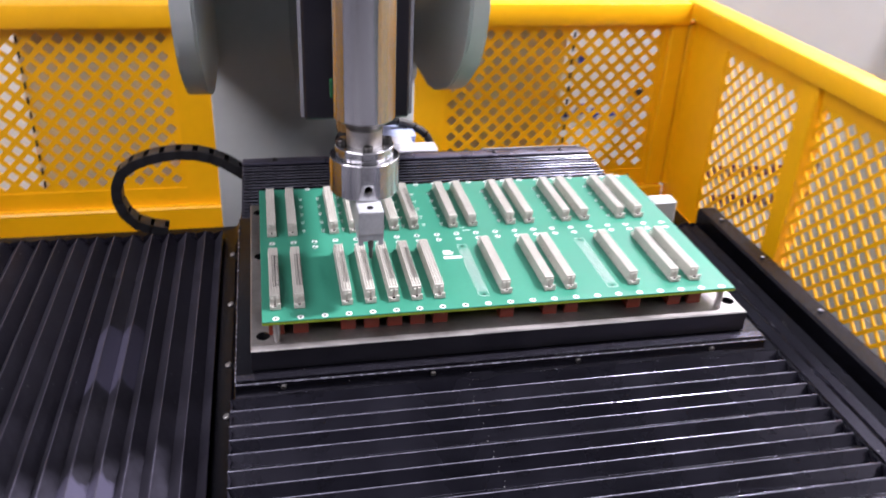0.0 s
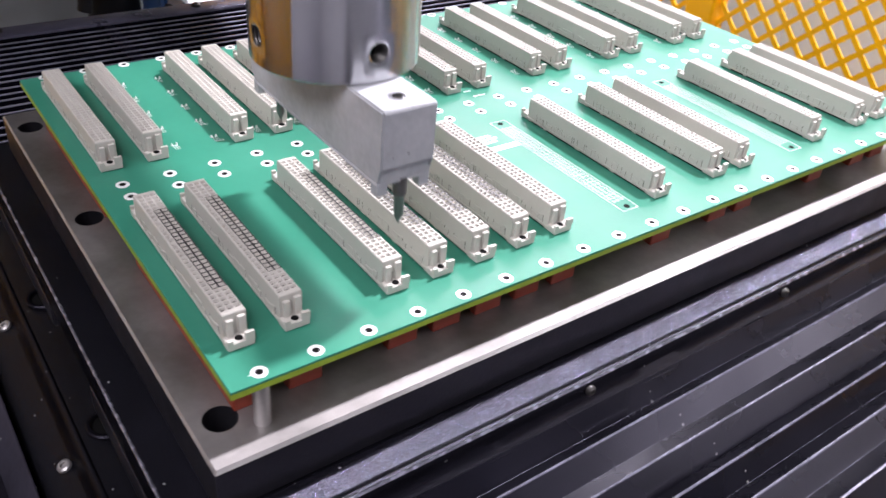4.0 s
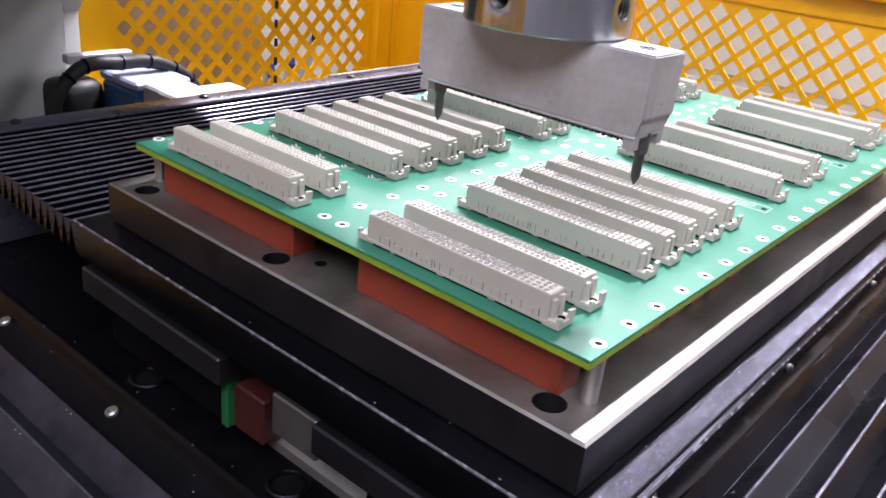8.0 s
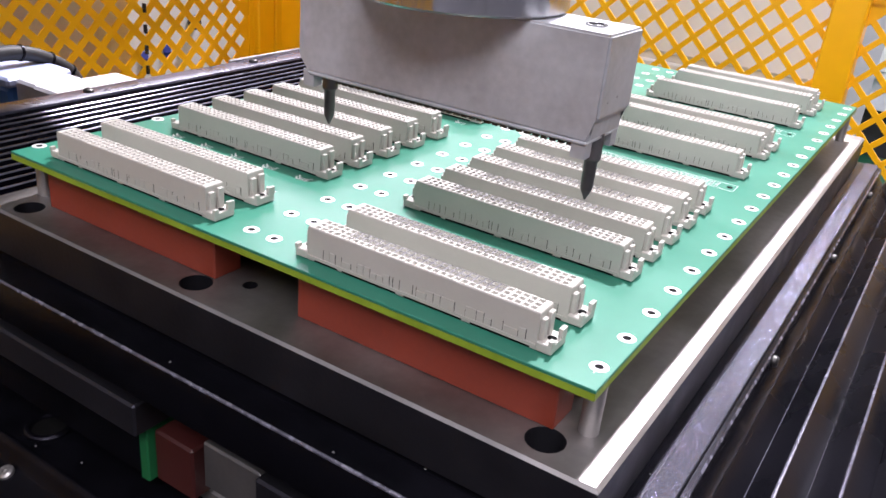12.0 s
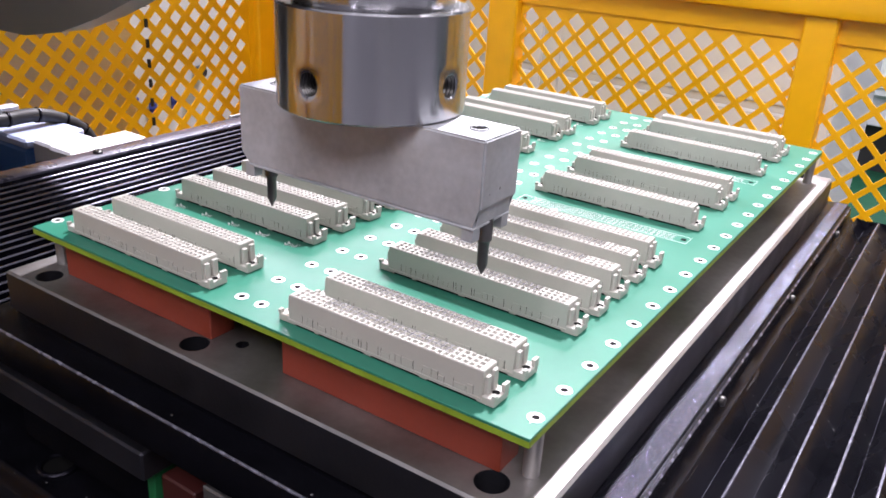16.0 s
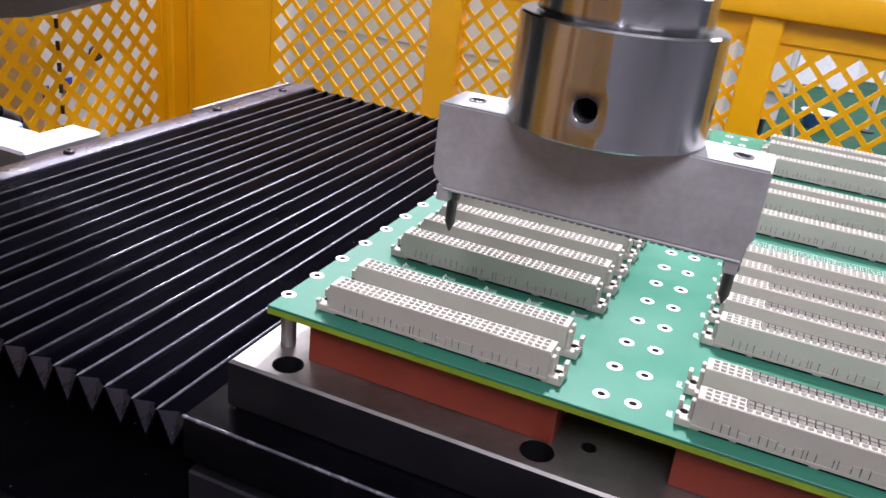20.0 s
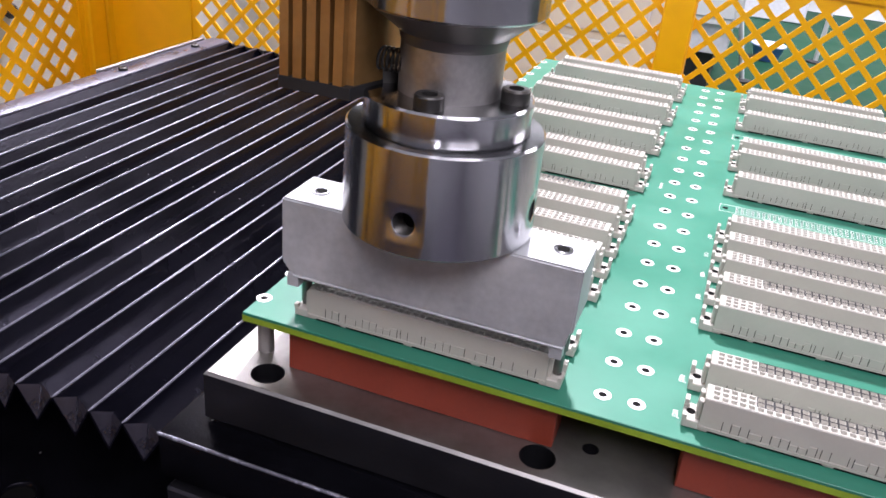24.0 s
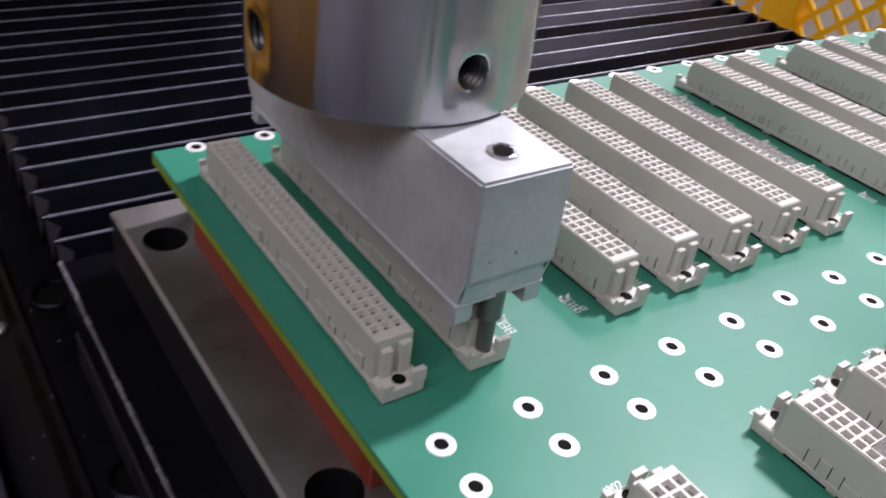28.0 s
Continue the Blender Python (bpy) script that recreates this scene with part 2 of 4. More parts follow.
# violet-grey put into the dark rail's colour for the wall it reflects
RAILSHEEN = material("violet_rail_sheen", (0.045, 0.044, 0.062), 0.30, vary=0.2, scale=30, bump=0.06, bump_scale=1500, speck=0.2, spec=0.9)
PINSTEEL = material("pin_steel", (0.15, 0.145, 0.14), 0.36, metal=0.7, vary=0.15, scale=60)
RAILSTEEL = material("rail_steel", (0.30, 0.29, 0.28), 0.35, metal=0.7, vary=0.15, scale=40)
PURPLEINK = material("purple_ink", (0.10, 0.025, 0.06), 0.6, vary=0.2)
INK = material("blue_ink", (0.03, 0.05, 0.30), 0.6, vary=0.1)
CEIL = material("ceiling_grey", (0.62, 0.62, 0.64), 0.8, vary=0.03, scale=2)



# the same cloth with two pale violet patches across a few leaves
PALEPATCH = LITCLOTH.copy()
PALEPATCH.name = "pale_patch_cloth"
_n = PALEPATCH.node_tree
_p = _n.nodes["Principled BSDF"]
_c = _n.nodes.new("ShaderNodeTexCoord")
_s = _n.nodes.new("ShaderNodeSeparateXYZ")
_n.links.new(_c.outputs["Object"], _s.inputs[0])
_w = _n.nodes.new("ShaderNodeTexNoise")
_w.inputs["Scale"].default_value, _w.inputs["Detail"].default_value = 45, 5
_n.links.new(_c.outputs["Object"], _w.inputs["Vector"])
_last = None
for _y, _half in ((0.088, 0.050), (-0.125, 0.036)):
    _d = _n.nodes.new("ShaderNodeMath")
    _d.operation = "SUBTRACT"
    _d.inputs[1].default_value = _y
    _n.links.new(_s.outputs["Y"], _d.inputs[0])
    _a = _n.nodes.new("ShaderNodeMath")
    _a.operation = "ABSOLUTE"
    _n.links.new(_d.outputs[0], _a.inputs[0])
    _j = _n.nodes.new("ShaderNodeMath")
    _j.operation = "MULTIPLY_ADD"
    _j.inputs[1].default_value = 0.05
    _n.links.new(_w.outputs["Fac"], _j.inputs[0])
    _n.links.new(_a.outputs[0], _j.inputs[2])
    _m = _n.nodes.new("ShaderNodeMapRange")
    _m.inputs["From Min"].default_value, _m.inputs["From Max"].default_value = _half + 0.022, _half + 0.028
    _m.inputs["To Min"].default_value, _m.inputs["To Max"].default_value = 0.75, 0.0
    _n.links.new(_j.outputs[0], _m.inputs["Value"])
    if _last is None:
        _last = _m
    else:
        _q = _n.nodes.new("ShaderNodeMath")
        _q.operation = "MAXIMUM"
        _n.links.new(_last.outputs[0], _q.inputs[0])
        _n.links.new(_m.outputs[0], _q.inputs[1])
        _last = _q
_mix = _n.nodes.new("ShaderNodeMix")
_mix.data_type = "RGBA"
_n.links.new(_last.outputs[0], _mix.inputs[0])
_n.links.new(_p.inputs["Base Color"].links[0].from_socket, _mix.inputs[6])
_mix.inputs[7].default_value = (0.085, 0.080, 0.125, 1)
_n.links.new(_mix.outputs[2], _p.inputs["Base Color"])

for _m in (FRONTCLOTH, CREASE, LITCREASE, BELLOWS, BLACK, RIDGE, LITCLOTH, RAILSHEEN, PLATE_SIDE):
    _m.node_tree.nodes["Principled BSDF"].inputs["Specular Tint"].default_value = (0.80, 0.78, 1.0, 1)


# ---- mesh helpers ----
def box(bm, x0, x1, y0, y1, z0, z1, bevel=0.0, seg=1):
    v = [bm.verts.new((x, y, z)) for z in (z0, z1) for y in (y0, y1) for x in (x0, x1)]
    fs = [bm.faces.new([v[i] for i in q]) for q in ((0, 2, 3, 1), (4, 5, 7, 6), (0, 1, 5, 4), (2, 6, 7, 3), (0, 4, 6, 2), (1, 3, 7, 5))]
    if bevel:
        es = list({e for f in fs for e in f.edges})
        bmesh.ops.bevel(bm, geom=es, offset=bevel, segments=seg, affect="EDGES", profile=0.5)


def tube(bm, rings, n=32, axis="z", ox=0.0, oy=0.0, oz=0.0, smooth=True):
    """A turned body: rings of (radius, height)."""
    loops = []
    for r, h in rings:
        ring = []
        for k in range(n):
            a = 2 * math.pi * k / n
            u, w = r * math.cos(a), r * math.sin(a)
            p = {"z": (u, w, h), "x": (h, u, w), "y": (w, h, u)}[axis]
            ring.append(bm.verts.new((p[0] + ox, p[1] + oy, p[2] + oz)))
        loops.append(ring)
    for a, b in zip(loops, loops[1:]):
        for k in range(n):
            f = bm.faces.new((a[k], a[(k + 1) % n], b[(k + 1) % n], b[k]))
            f.smooth = smooth
    bm.faces.new(loops[0][::-1])
    bm.faces.new(loops[-1])


def prism(bm, pts, h0, h1, axis="y"):
    """A straight body over an outline of (u, w)."""
    def at(u, w, h):
        return {"y": (u, h, w), "x": (h, u, w), "z": (u, w, h)}[axis]
    a = [bm.verts.new(at(u, w, h0)) for u, w in pts]
    b = [bm.verts.new(at(u, w, h1)) for u, w in pts]
    n = len(pts)
    bm.faces.new(a)
    bm.faces.new(b[::-1])
    for k in range(n):
        bm.faces.new((a[k], b[k], b[(k + 1) % n], a[(k + 1) % n]))


def mesh_of(name, bm, mats):
    me = bpy.data.meshes.new(name)
    bmesh.ops.recalc_face_normals(bm, faces=bm.faces)
    bm.to_mesh(me)
    bm.free()
    for m in (mats if isinstance(mats, (list, tuple)) else [mats]):
        me.materials.append(m)
    me.set_sharp_from_angle(angle=0.6)
    return me


def part(name, bm, mats, parent, label="", at=None):
    ob = new(name, mesh_of(name, bm, mats))
    ob.parent = parent
    if at is not None:
        ob.matrix_basis = at
    return tagged(ob, label)


def share(name, me, parent, at):
    ob = new(name, me)
    ob.parent = parent
    ob.matrix_basis = at
    return ob


def thing(name, label, category, group="", kind="", at=None):
    ob = new(name)
    ob.empty_display_size = 0.02
    if at is not None:
        ob.matrix_basis = at
    return tagged(ob, label, category, group, kind)


def boxpart(name, dims, mat, parent, label="", bevel=0.0, seg=1):
    bm = bmesh.new()
    box(bm, *dims, bevel, seg)
    return part(name, bm, mat, parent, label)


ON_TABLE, ON_SADDLE, ON_RAM = [], [], []    # (thing, its place on the carrier)

# ---- the hall round the machine ----
FLOOR_Z = -0.95


def hall():
    # pale floor is unseen, added to lighten reflections and bounce light
    bm = bmesh.new()
    box(bm, -3.2, 9.0, -5.2, 3.4, FLOOR_Z - 0.1, FLOOR_Z)
    f = new("floor", mesh_of("floor", bm, FLOORGREY))
    tagged(f, "unseen pale grey floor that lightens reflections", "floor", kind="structure")
    bm = bmesh.new()
    box(bm, 1.95, 7.45, -5.1, 3.3, FLOOR_Z, FLOOR_Z + 0.004)
    tagged(new("walkway", mesh_of("walkway", bm, FLOORGREEN)), "green painted walkway on the factory floor", "walkway", kind="structure")
    # south and west walls are unseen; their grey keeps reflections dark
    for nm, d in (("wall_north", (-3.4, 9.2, 3.4, 3.6, FLOOR_Z, 3.4)), ("wall_south", (-3.4, 9.2, -5.4, -5.2, FLOOR_Z, 3.4)), ("wall_east", (7.5, 7.7, -5.2, 3.4, FLOOR_Z, 3.4)), ("wall_west", (-3.4, -3.2, -5.2, 3.4, FLOOR_Z, 3.4))):
        bm = bmesh.new()
        box(bm, *d)
        tagged(new(nm, mesh_of(nm, bm, WHITEWALL if nm in ("wall_north", "wall_east") else WALLGREY)), "plain painted wall closing the hall", "wall", kind="structure")
    # unseen ceiling, its tone chosen for what black gloss reflects
    bm = bmesh.new()
    box(bm, -3.4, 9.2, -5.4, 3.6, 3.4, 3.5)
    tagged(new("ceiling", mesh_of("ceiling", bm, CEIL)), "plain grey ceiling, unseen, that lightens reflections", "ceiling", kind="structure")


hall()


# ---- guard cage ----
def lattice(bm, w, h, p, hole, t):
    """A sheet with square holes set on their corners, w by h, from (0, 0) in x and z, t thick in y."""
    nx, nz = max(1, int(w / p)), max(1, int(h / p))
    px, pz = w / nx, h / nz

    def quad(a, b, c, d):
        bm.faces.new([bm.verts.new(q) for q in (a, b, c, d)])

    def tile(cx, cz):
        o = [(cx + px / 2, cz), (cx, cz + pz / 2), (cx - px / 2, cz), (cx, cz - pz / 2)]
        i = [(cx + px * hole / 2, cz), (cx, cz + pz * hole / 2), (cx - px * hole / 2, cz), (cx, cz - pz * hole / 2)]
        for k in range(4):
            a, b, c, d = o[k], o[(k + 1) % 4], i[(k + 1) % 4], i[k]
            quad((a[0], 0, a[1]), (b[0], 0, b[1]), (c[0], 0, c[1]), (d[0], 0, d[1]))
            quad((a[0], t, a[1]), (d[0], t, d[1]), (c[0], t, c[1]), (b[0], t, b[1]))
            quad((d[0], 0, d[1]), (c[0], 0, c[1]), (c[0], t, c[1]), (d[0], t, d[1]))

    def tri(a, b, c):
        for y in (0, t):
            bm.faces.new([bm.verts.new((q[0], y, q[1])) for q in (a, b, c)])
    for i in range(nx):
        for j in range(nz):
            tile((i + 0.5) * px, (j + 0.5) * pz)
            if i and j:
                tile(i * px, j * pz)
    for i in range(nx + 1):
        x0, xm, x1 = max(0, (i - 0.5) * px), i * px, min(w, (i + 0.5) * px)
        if 0 < i < nx:
            tri((x0, 0), (x1, 0), (xm, pz / 2))
            tri((x0, h), (xm, h - pz / 2), (x1, h))
    for j in range(1, nz):
        z0, zm, z1 = (j - 0.5) * pz, j * pz, (j + 0.5) * pz
        tri((0, z0), (px / 2, zm), (0, z1))
        tri((w, z0), (w, z1), (w - px / 2, zm))
    for x, z, u, v in ((0, 0, 1, 1), (w, 0, -1, 1), (0, h, 1, -1), (w, h, -1, -1)):
        tri((x, z), (x + u * px / 2, z), (x, z + v * pz / 2))


def guard_panel(label, at, length, meshes, plain, posts, gap_lines=(), z_low=-0.217, z_high=0.053, hole=0.62, pitch=0.030, rail=(0.056, 0.094)):
    g = thing("guard_panel", label, "machine guard", at=at)
    boxpart("top_rail", (0, length, -0.02, 0.02, *rail), YELLOW, g, bevel=0.004, seg=2)
    boxpart("top_web", (0, length, -0.004, 0.004, z_high, rail[0]), YELLOW, g)
    boxpart("bottom_web", (0, length, -0.004, 0.004, z_low - 0.03, z_low), YELLOW, g)
    boxpart("bottom_rail", (0, length, -0.02, 0.02, z_low - 0.10, z_low - 0.03), YELLOW, g, bevel=0.003)
    boxpart("foot_ledge", (0, length, -0.05, 0.02, z_low - 0.16, z_low - 0.10), YELLOW, g, bevel=0.003)
    for x0, x1 in meshes:
        bm = bmesh.new()
        lattice(bm, x1 - x0, z_high - z_low, pitch * 0.999, hole, 0.0018)
        part("mesh_sheet", bm, YELLOW, g, "yellow sheet with square holes set cornerwise", at=Matrix.Translation((x0, -0.0015, z_low)))
    for x0, x1 in plain:
        boxpart("plain_sheet", (x0, x1, -0.004, 0.004, z_low, z_high), YELLOW, g)
    for x0, x1 in posts:
        boxpart("post", (x0, x1, -0.013, 0.013, z_low - 0.03, rail[0] + 0.001), YELLOW, g, bevel=0.002)
    # black dashes standing for the dark gap behind the sheet
    for x in gap_lines:
        bm = bmesh.new()
        box(bm, x - 0.0013, x + 0.0013, -0.005, -0.001, 0, 0.010)
        dash = mesh_of("gap_dash", bm, RUBBER)
        z = z_low + 0.01
        while z < z_high - 0.02:
            share("gap_dash", dash, g, Matrix.Translation((0, 0, z)))
            z += 0.024
    return g


# back guard: local x = world x + 0.78
guard_panel("yellow perforated steel guard behind the press", pose(-0.78, 0.70, 0), 1.43,
            [(0.0184, 0.5584), (1.0001, 1.3901)], [(0, 0.0184), (0.5584, 1.0001), (1.3901, 1.43)], [(1.398, 1.428), (1.430, 1.466)], (0.335, 1.224))
# side guard: local x runs from the back corner to the front
guard_panel("yellow perforated steel guard beside the table", pose(0.665, 0.70, 0, 0, 0, -90), 1.36,
            [(0.1311, 1.3037)], [(0.0, 0.1311), (1.3037, 1.36)], [(0.352, 0.390), (0.697, 0.728), (1.05, 1.085)], z_low=-0.243, z_high=0.043, hole=0.73, pitch=0.0286, rail=(0.066, 0.098))
guard_panel("yellow perforated steel guard on the far side of the table", pose(-0.78, 0.70, 0, 0, 0, -90), 0.76,
            [(0.09, 0.67)], [(0.0, 0.09), (0.67, 0.76)], [(0.55, 0.60)])


# ---- press frame ----
def press_column():
    g = thing("press_column", "grey-green painted press column with two curved side plates", "press")
    bm = bmesh.new()
    box(bm, -0.161, 0.114, 0.585, 0.690, FLOOR_Z + 0.02, 0.9, 0.004, 2)
    part("web", bm, CAST, g)
    boxpart("flank", (0.118, 0.158, 0.645, 0.690, FLOOR_Z + 0.02, 0.040), CAST, g, bevel=0.004, seg=2)
    # side plates: a rounded nose, a level underside and a hollow back to the column
    side = [(0.213, 0.9), (0.213, 0.190), (0.220, 0.158), (0.232, 0.139), (0.248, 0.120), (0.269, 0.100), (0.303, 0.079), (0.341, 0.063), (0.386, 0.048), (0.430, 0.040), (0.590, 0.038)]
    side += [(0.600 + 0.040 * math.sin(a * math.pi / 12), -0.002 + 0.040 * math.cos(a * math.pi / 12)) for a in range(1, 7)]
    side += [(0.642, -0.02), (0.69, -0.02), (0.69, 0.9)]
    for x0, x1 in ((-0.168, -0.144), (0.138, 0.160)):
        bm = bmesh.new()
        prism(bm, side, x0, x1, "x")
        bmesh.ops.bevel(bm, geom=[e for e in bm.edges if abs(e.verts[0].co.x - e.verts[1].co.x) < 1e-6], offset=0.003, segments=2, affect="EDGES")
        part("side_plate", bm, CAST, g)
    boxpart("head_plate", (-0.144, 0.138, 0.30, 0.585, 0.24, 0.9), CAST, g, bevel=0.004)
    boxpart("slide_block", (-0.0465, 0.0465, 0.052, 0.30, 0.132, 0.9), PLATE_SIDE, g, "dark steel slide block", bevel=0.002)
    for x in (-0.0495, 0.0465):
        boxpart("guide_strip", (x, x + 0.003, 0.056, 0.29, 0.134, 0.9), CHROME, g, "bright guide strip")
    return g


press_column()


# ---- machine bed ----
def machine_bed():
    g = thing("machine_bed", "black painted steel machine bed under the table", "machine base")
    boxpart("bed", (-0.60, 0.60, -0.45, 0.62, FLOOR_Z, -0.26), BLACK, g, bevel=0.004)
    boxpart("bed_top", (-0.585, 0.585, -0.43, 0.52, -0.26, -0.205), BLACK, g, bevel=0.003)
    boxpart("end_wall_far", (0.529, 0.558, -0.43, 0.343, -0.205, -0.125), BLACK, g, bevel=0.003)
    boxpart("end_wall_near", (-0.476, -0.4556, -0.43, 0.36, -0.205, -0.125), BLACK, g, bevel=0.002)
    for y in (-0.33, -0.20, -0.07, 0.06, 0.19, 0.30):
        bm = bmesh.new()
        tube(bm, [(0.003, 0), (0.003, 0.002), (0.002, 0.003)], 10, "z", 0.545, y, -0.125)
        part("bolt", bm, CHROME, g, "small bright bolt")
    boxpart("stop_block", (0.480, 0.520, 0.385, 0.412, -0.205, -0.134), CAST, g, "pale grey-green block", bevel=0.003)
    return g


machine_bed()


# ---- saddle (slides across) and carriage (slides to and fro on it) ----
def saddle():
    g = thing("saddle", "black painted saddle plate with rails for the table", "machine slide")
    boxpart("floor_plate", (-0.041, 0.468, -0.335, 0.446, -0.150, -0.116), BLACK, g, bevel=0.0012, seg=2)
    boxpart("back_rail", (-0.034, 0.440, 0.4265, 0.446, -0.116, -0.0395), RAILSHEEN, g, "dark rail holding the pleated cover", bevel=0.0015, seg=2)
    for x, z in ((0.008, -0.0395), (0.150, -0.0395), (0.305, -0.0395), (0.400, -0.0395)):
        bm = bmesh.new()
        tube(bm, [(0.0036, 0), (0.0036, 0.0016), (0.0026, 0.0024), (0.0016, 0.0024), (0.0015, 0.0012)], 14, "z", x, 0.4365, z)
        part("rail_screw", bm, DARKSTEEL, g, "small steel screw")
    boxpart("back_flange", (0.290, 0.428, 0.4462, 0.450, -0.043, -0.0385), RAILSTEEL, g, "pale steel strip")
    boxpart("front_rail", (-0.041, 0.458, -0.331, -0.3185, -0.116, -0.046), BLACK, g, bevel=0.002)
    for x in (-0.004, 0.404):
        bm = bmesh.new()
        pts = [(x - 0.012, -0.116), (x + 0.012, -0.116), (x + 0.012, -0.111), (x + 0.008, -0.108), (x + 0.011, -0.102), (x - 0.011, -0.102), (x - 0.008, -0.108), (x - 0.012, -0.111)]
        prism(bm, pts, -0.31, 0.15, "y")
        part("linear_rail", bm, RAILSTEEL, g, "grey steel linear rail")
    # folded edge sheet that slopes down to the side cover
    bm = bmesh.new()
    prism(bm, [(-0.0405, -0.1150), (-0.0425, -0.1150), (-0.0445, -0.1175), (-0.0470, -0.1225), (-0.0610, -0.1275), (-0.0646, -0.1290), (-0.0646, -0.1450), (-0.0405, -0.1450)], -0.335, 0.412, "y")
    bmesh.ops.bevel(bm, geom=[e for e in bm.edges if abs(e.verts[0].co.y - e.verts[1].co.y) > 0.1], offset=0.0006, segments=1, affect="EDGES")
    part("side_lip", bm, BLACK, g, "black folded edge sheet")
    for y in (-0.10, 0.03, 0.110, 0.224, 0.340):
        bm = bmesh.new()
        tube(bm, [(0.0034, -0.001), (0.0034, 0.0012), (0.0024, 0.0020), (0.0014, 0.0020), (0.0013, 0.0008)], 12, "z")
        part("screw", bm, RAILSTEEL, g, "small bright screw", at=pose(-0.0505, y, -0.1236, 0, -20, 0))
    for y in (0.228, 0.118):
        bm = bmesh.new()
        tube(bm, [(0.0100, 0), (0.0100, 0.0012), (0.0092, 0.0020), (0.0078, 0.0020), (0.0072, 0.0012), (0.0070, 0.0002)], 28, "z", -0.0275, y, -0.1160)
        ring = part("oil_cup", bm, BLACK, g, "black glossy ring")
        # black disc for the shade inside the ring
        bm = bmesh.new()
        tube(bm, [(0.0070, 0), (0.0070, 0.0004)], 24, "z", -0.0275, y, -0.1160)
        part("cup_floor", bm, RECESS_SHADE, ring)
    boxpart("screw_cover", (0.10, 0.32, -0.30, 0.38, -0.116, -0.095), BLACK, g, bevel=0.003)
    ON_SADDLE.append((g, (0, 0, 0)))
    return g


saddle()


def table_carriage():
    g = thing("table_carriage", "black painted steel table under the fixture plate", "machine table")
    bm = bmesh.new()
    box(bm, -0.036, 0.446, -0.0262, 0.277, -0.062, -0.0425, 0.0012, 2)
    part("top_plate", bm, BLACK, g)
    # apron: a thin sheet, bent over the ledge, its lower edge wavy and flared
    bm = bmesh.new()
    n, rows_y = 120, ((-0.0262, -0.0436), (-0.0277, -0.0438), (-0.0284, -0.0447), (-0.0288, -0.0480), (-0.0292, -0.0510), (-0.0312, -0.0536), (-0.0330, -0.0548), (-0.0324, -0.0556), (-0.0290, -0.0556))
    grid = []
    for i in range(n + 1):
        x = -0.0360 + 0.4820 * i / n
        w = 0.5 * math.sin(x * 61) + 0.6 * math.sin(x * 23 + 1.3) + 0.35 * math.sin(x * 140)
        grid.append([bm.verts.new((x, y + (0.0010 * w if 4 < j < 8 else 0.0), z + (0.0006 * w if 4 < j < 8 else 0.0))) for j, (y, z) in enumerate(rows_y)])
    for p, q in zip(grid, grid[1:]):
        for j in range(len(rows_y) - 1):
            f = bm.faces.new((p[j], p[j + 1], q[j + 1], q[j]))
            f.smooth = True
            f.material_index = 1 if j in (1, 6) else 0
    for end in (grid[0], grid[-1]):
        bm.faces.new(end)
    part("apron", bm, [BLACK, EDGEGLINT], g, "black glossy apron sheet with a wavy lower edge")
    boxpart("ledge_face", (-0.0355, 0.4455, -0.0256, -0.0176, -0.0425, -0.0420), LEDGE, g, "grainy worn ledge")
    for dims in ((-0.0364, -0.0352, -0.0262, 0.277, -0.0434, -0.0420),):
        boxpart("edge_glint", dims, EDGEGLINT, g, "rubbed edge, its glint painted pale", bevel=0.0004)
    for x in (0.003, 0.130, 0.262, 0.392):
        bm = bmesh.new()
        tube(bm, [(0.0024, 0), (0.0024, -0.0014), (0.0017, -0.0022), (0.0010, -0.0022), (0.0009, -0.0012)], 12, "y", x, -0.0286, -0.0487)
        part("screw", bm, DARKSTEEL, g, "small steel screw")
    boxpart("side_slab", (-0.035, 0.030, 0.158, 0.276, -0.0825, -0.068), PLATE_SIDE, g, "dark grey steel slab", bevel=0.001)
    boxpart("side_slab", (-0.035, 0.030, 0.002, 0.097, -0.0825, -0.068), PLATE_SIDE, g, "dark grey steel slab", bevel=0.001)
    boxpart("under_block", (-0.030, 0.440, 0.00, 0.272, -0.068, -0.062), BLACK, g)
    for x in (-0.004, 0.404):
        bm = bmesh.new()
        box(bm, x - 0.024, x + 0.024, 0.166, 0.262, -0.1085, -0.0825, 0.0015)
        blk = part("guide_block", bm, BLACK, g)
        boxpart("end_seal", (x - 0.024, x + 0.020, 0.161, 0.166, -0.1095, -0.0835), SEALGREEN, blk, "green end seal", bevel=0.0006)
        boxpart("grease_cap", (x - 0.021, x + 0.021, 0.139, 0.1605, -0.1090, -0.0850), SEALRED, blk, "dull red end cap", bevel=0.001)
        boxpart("spacer", (x - 0.027, x + 0.020, 0.098, 0.126, -0.0900, -0.0700), PINSTEEL, g, "grey steel spacer", bevel=0.0008)
        bm = bmesh.new()
        box(bm, x - 0.024, x + 0.024, 0.004, 0.072, -0.1085, -0.0826, 0.0015)
        part("guide_block", bm, BLACK, g)
    ON_TABLE.append((g, (0, 0, 0)))
    return g


table_carriage()


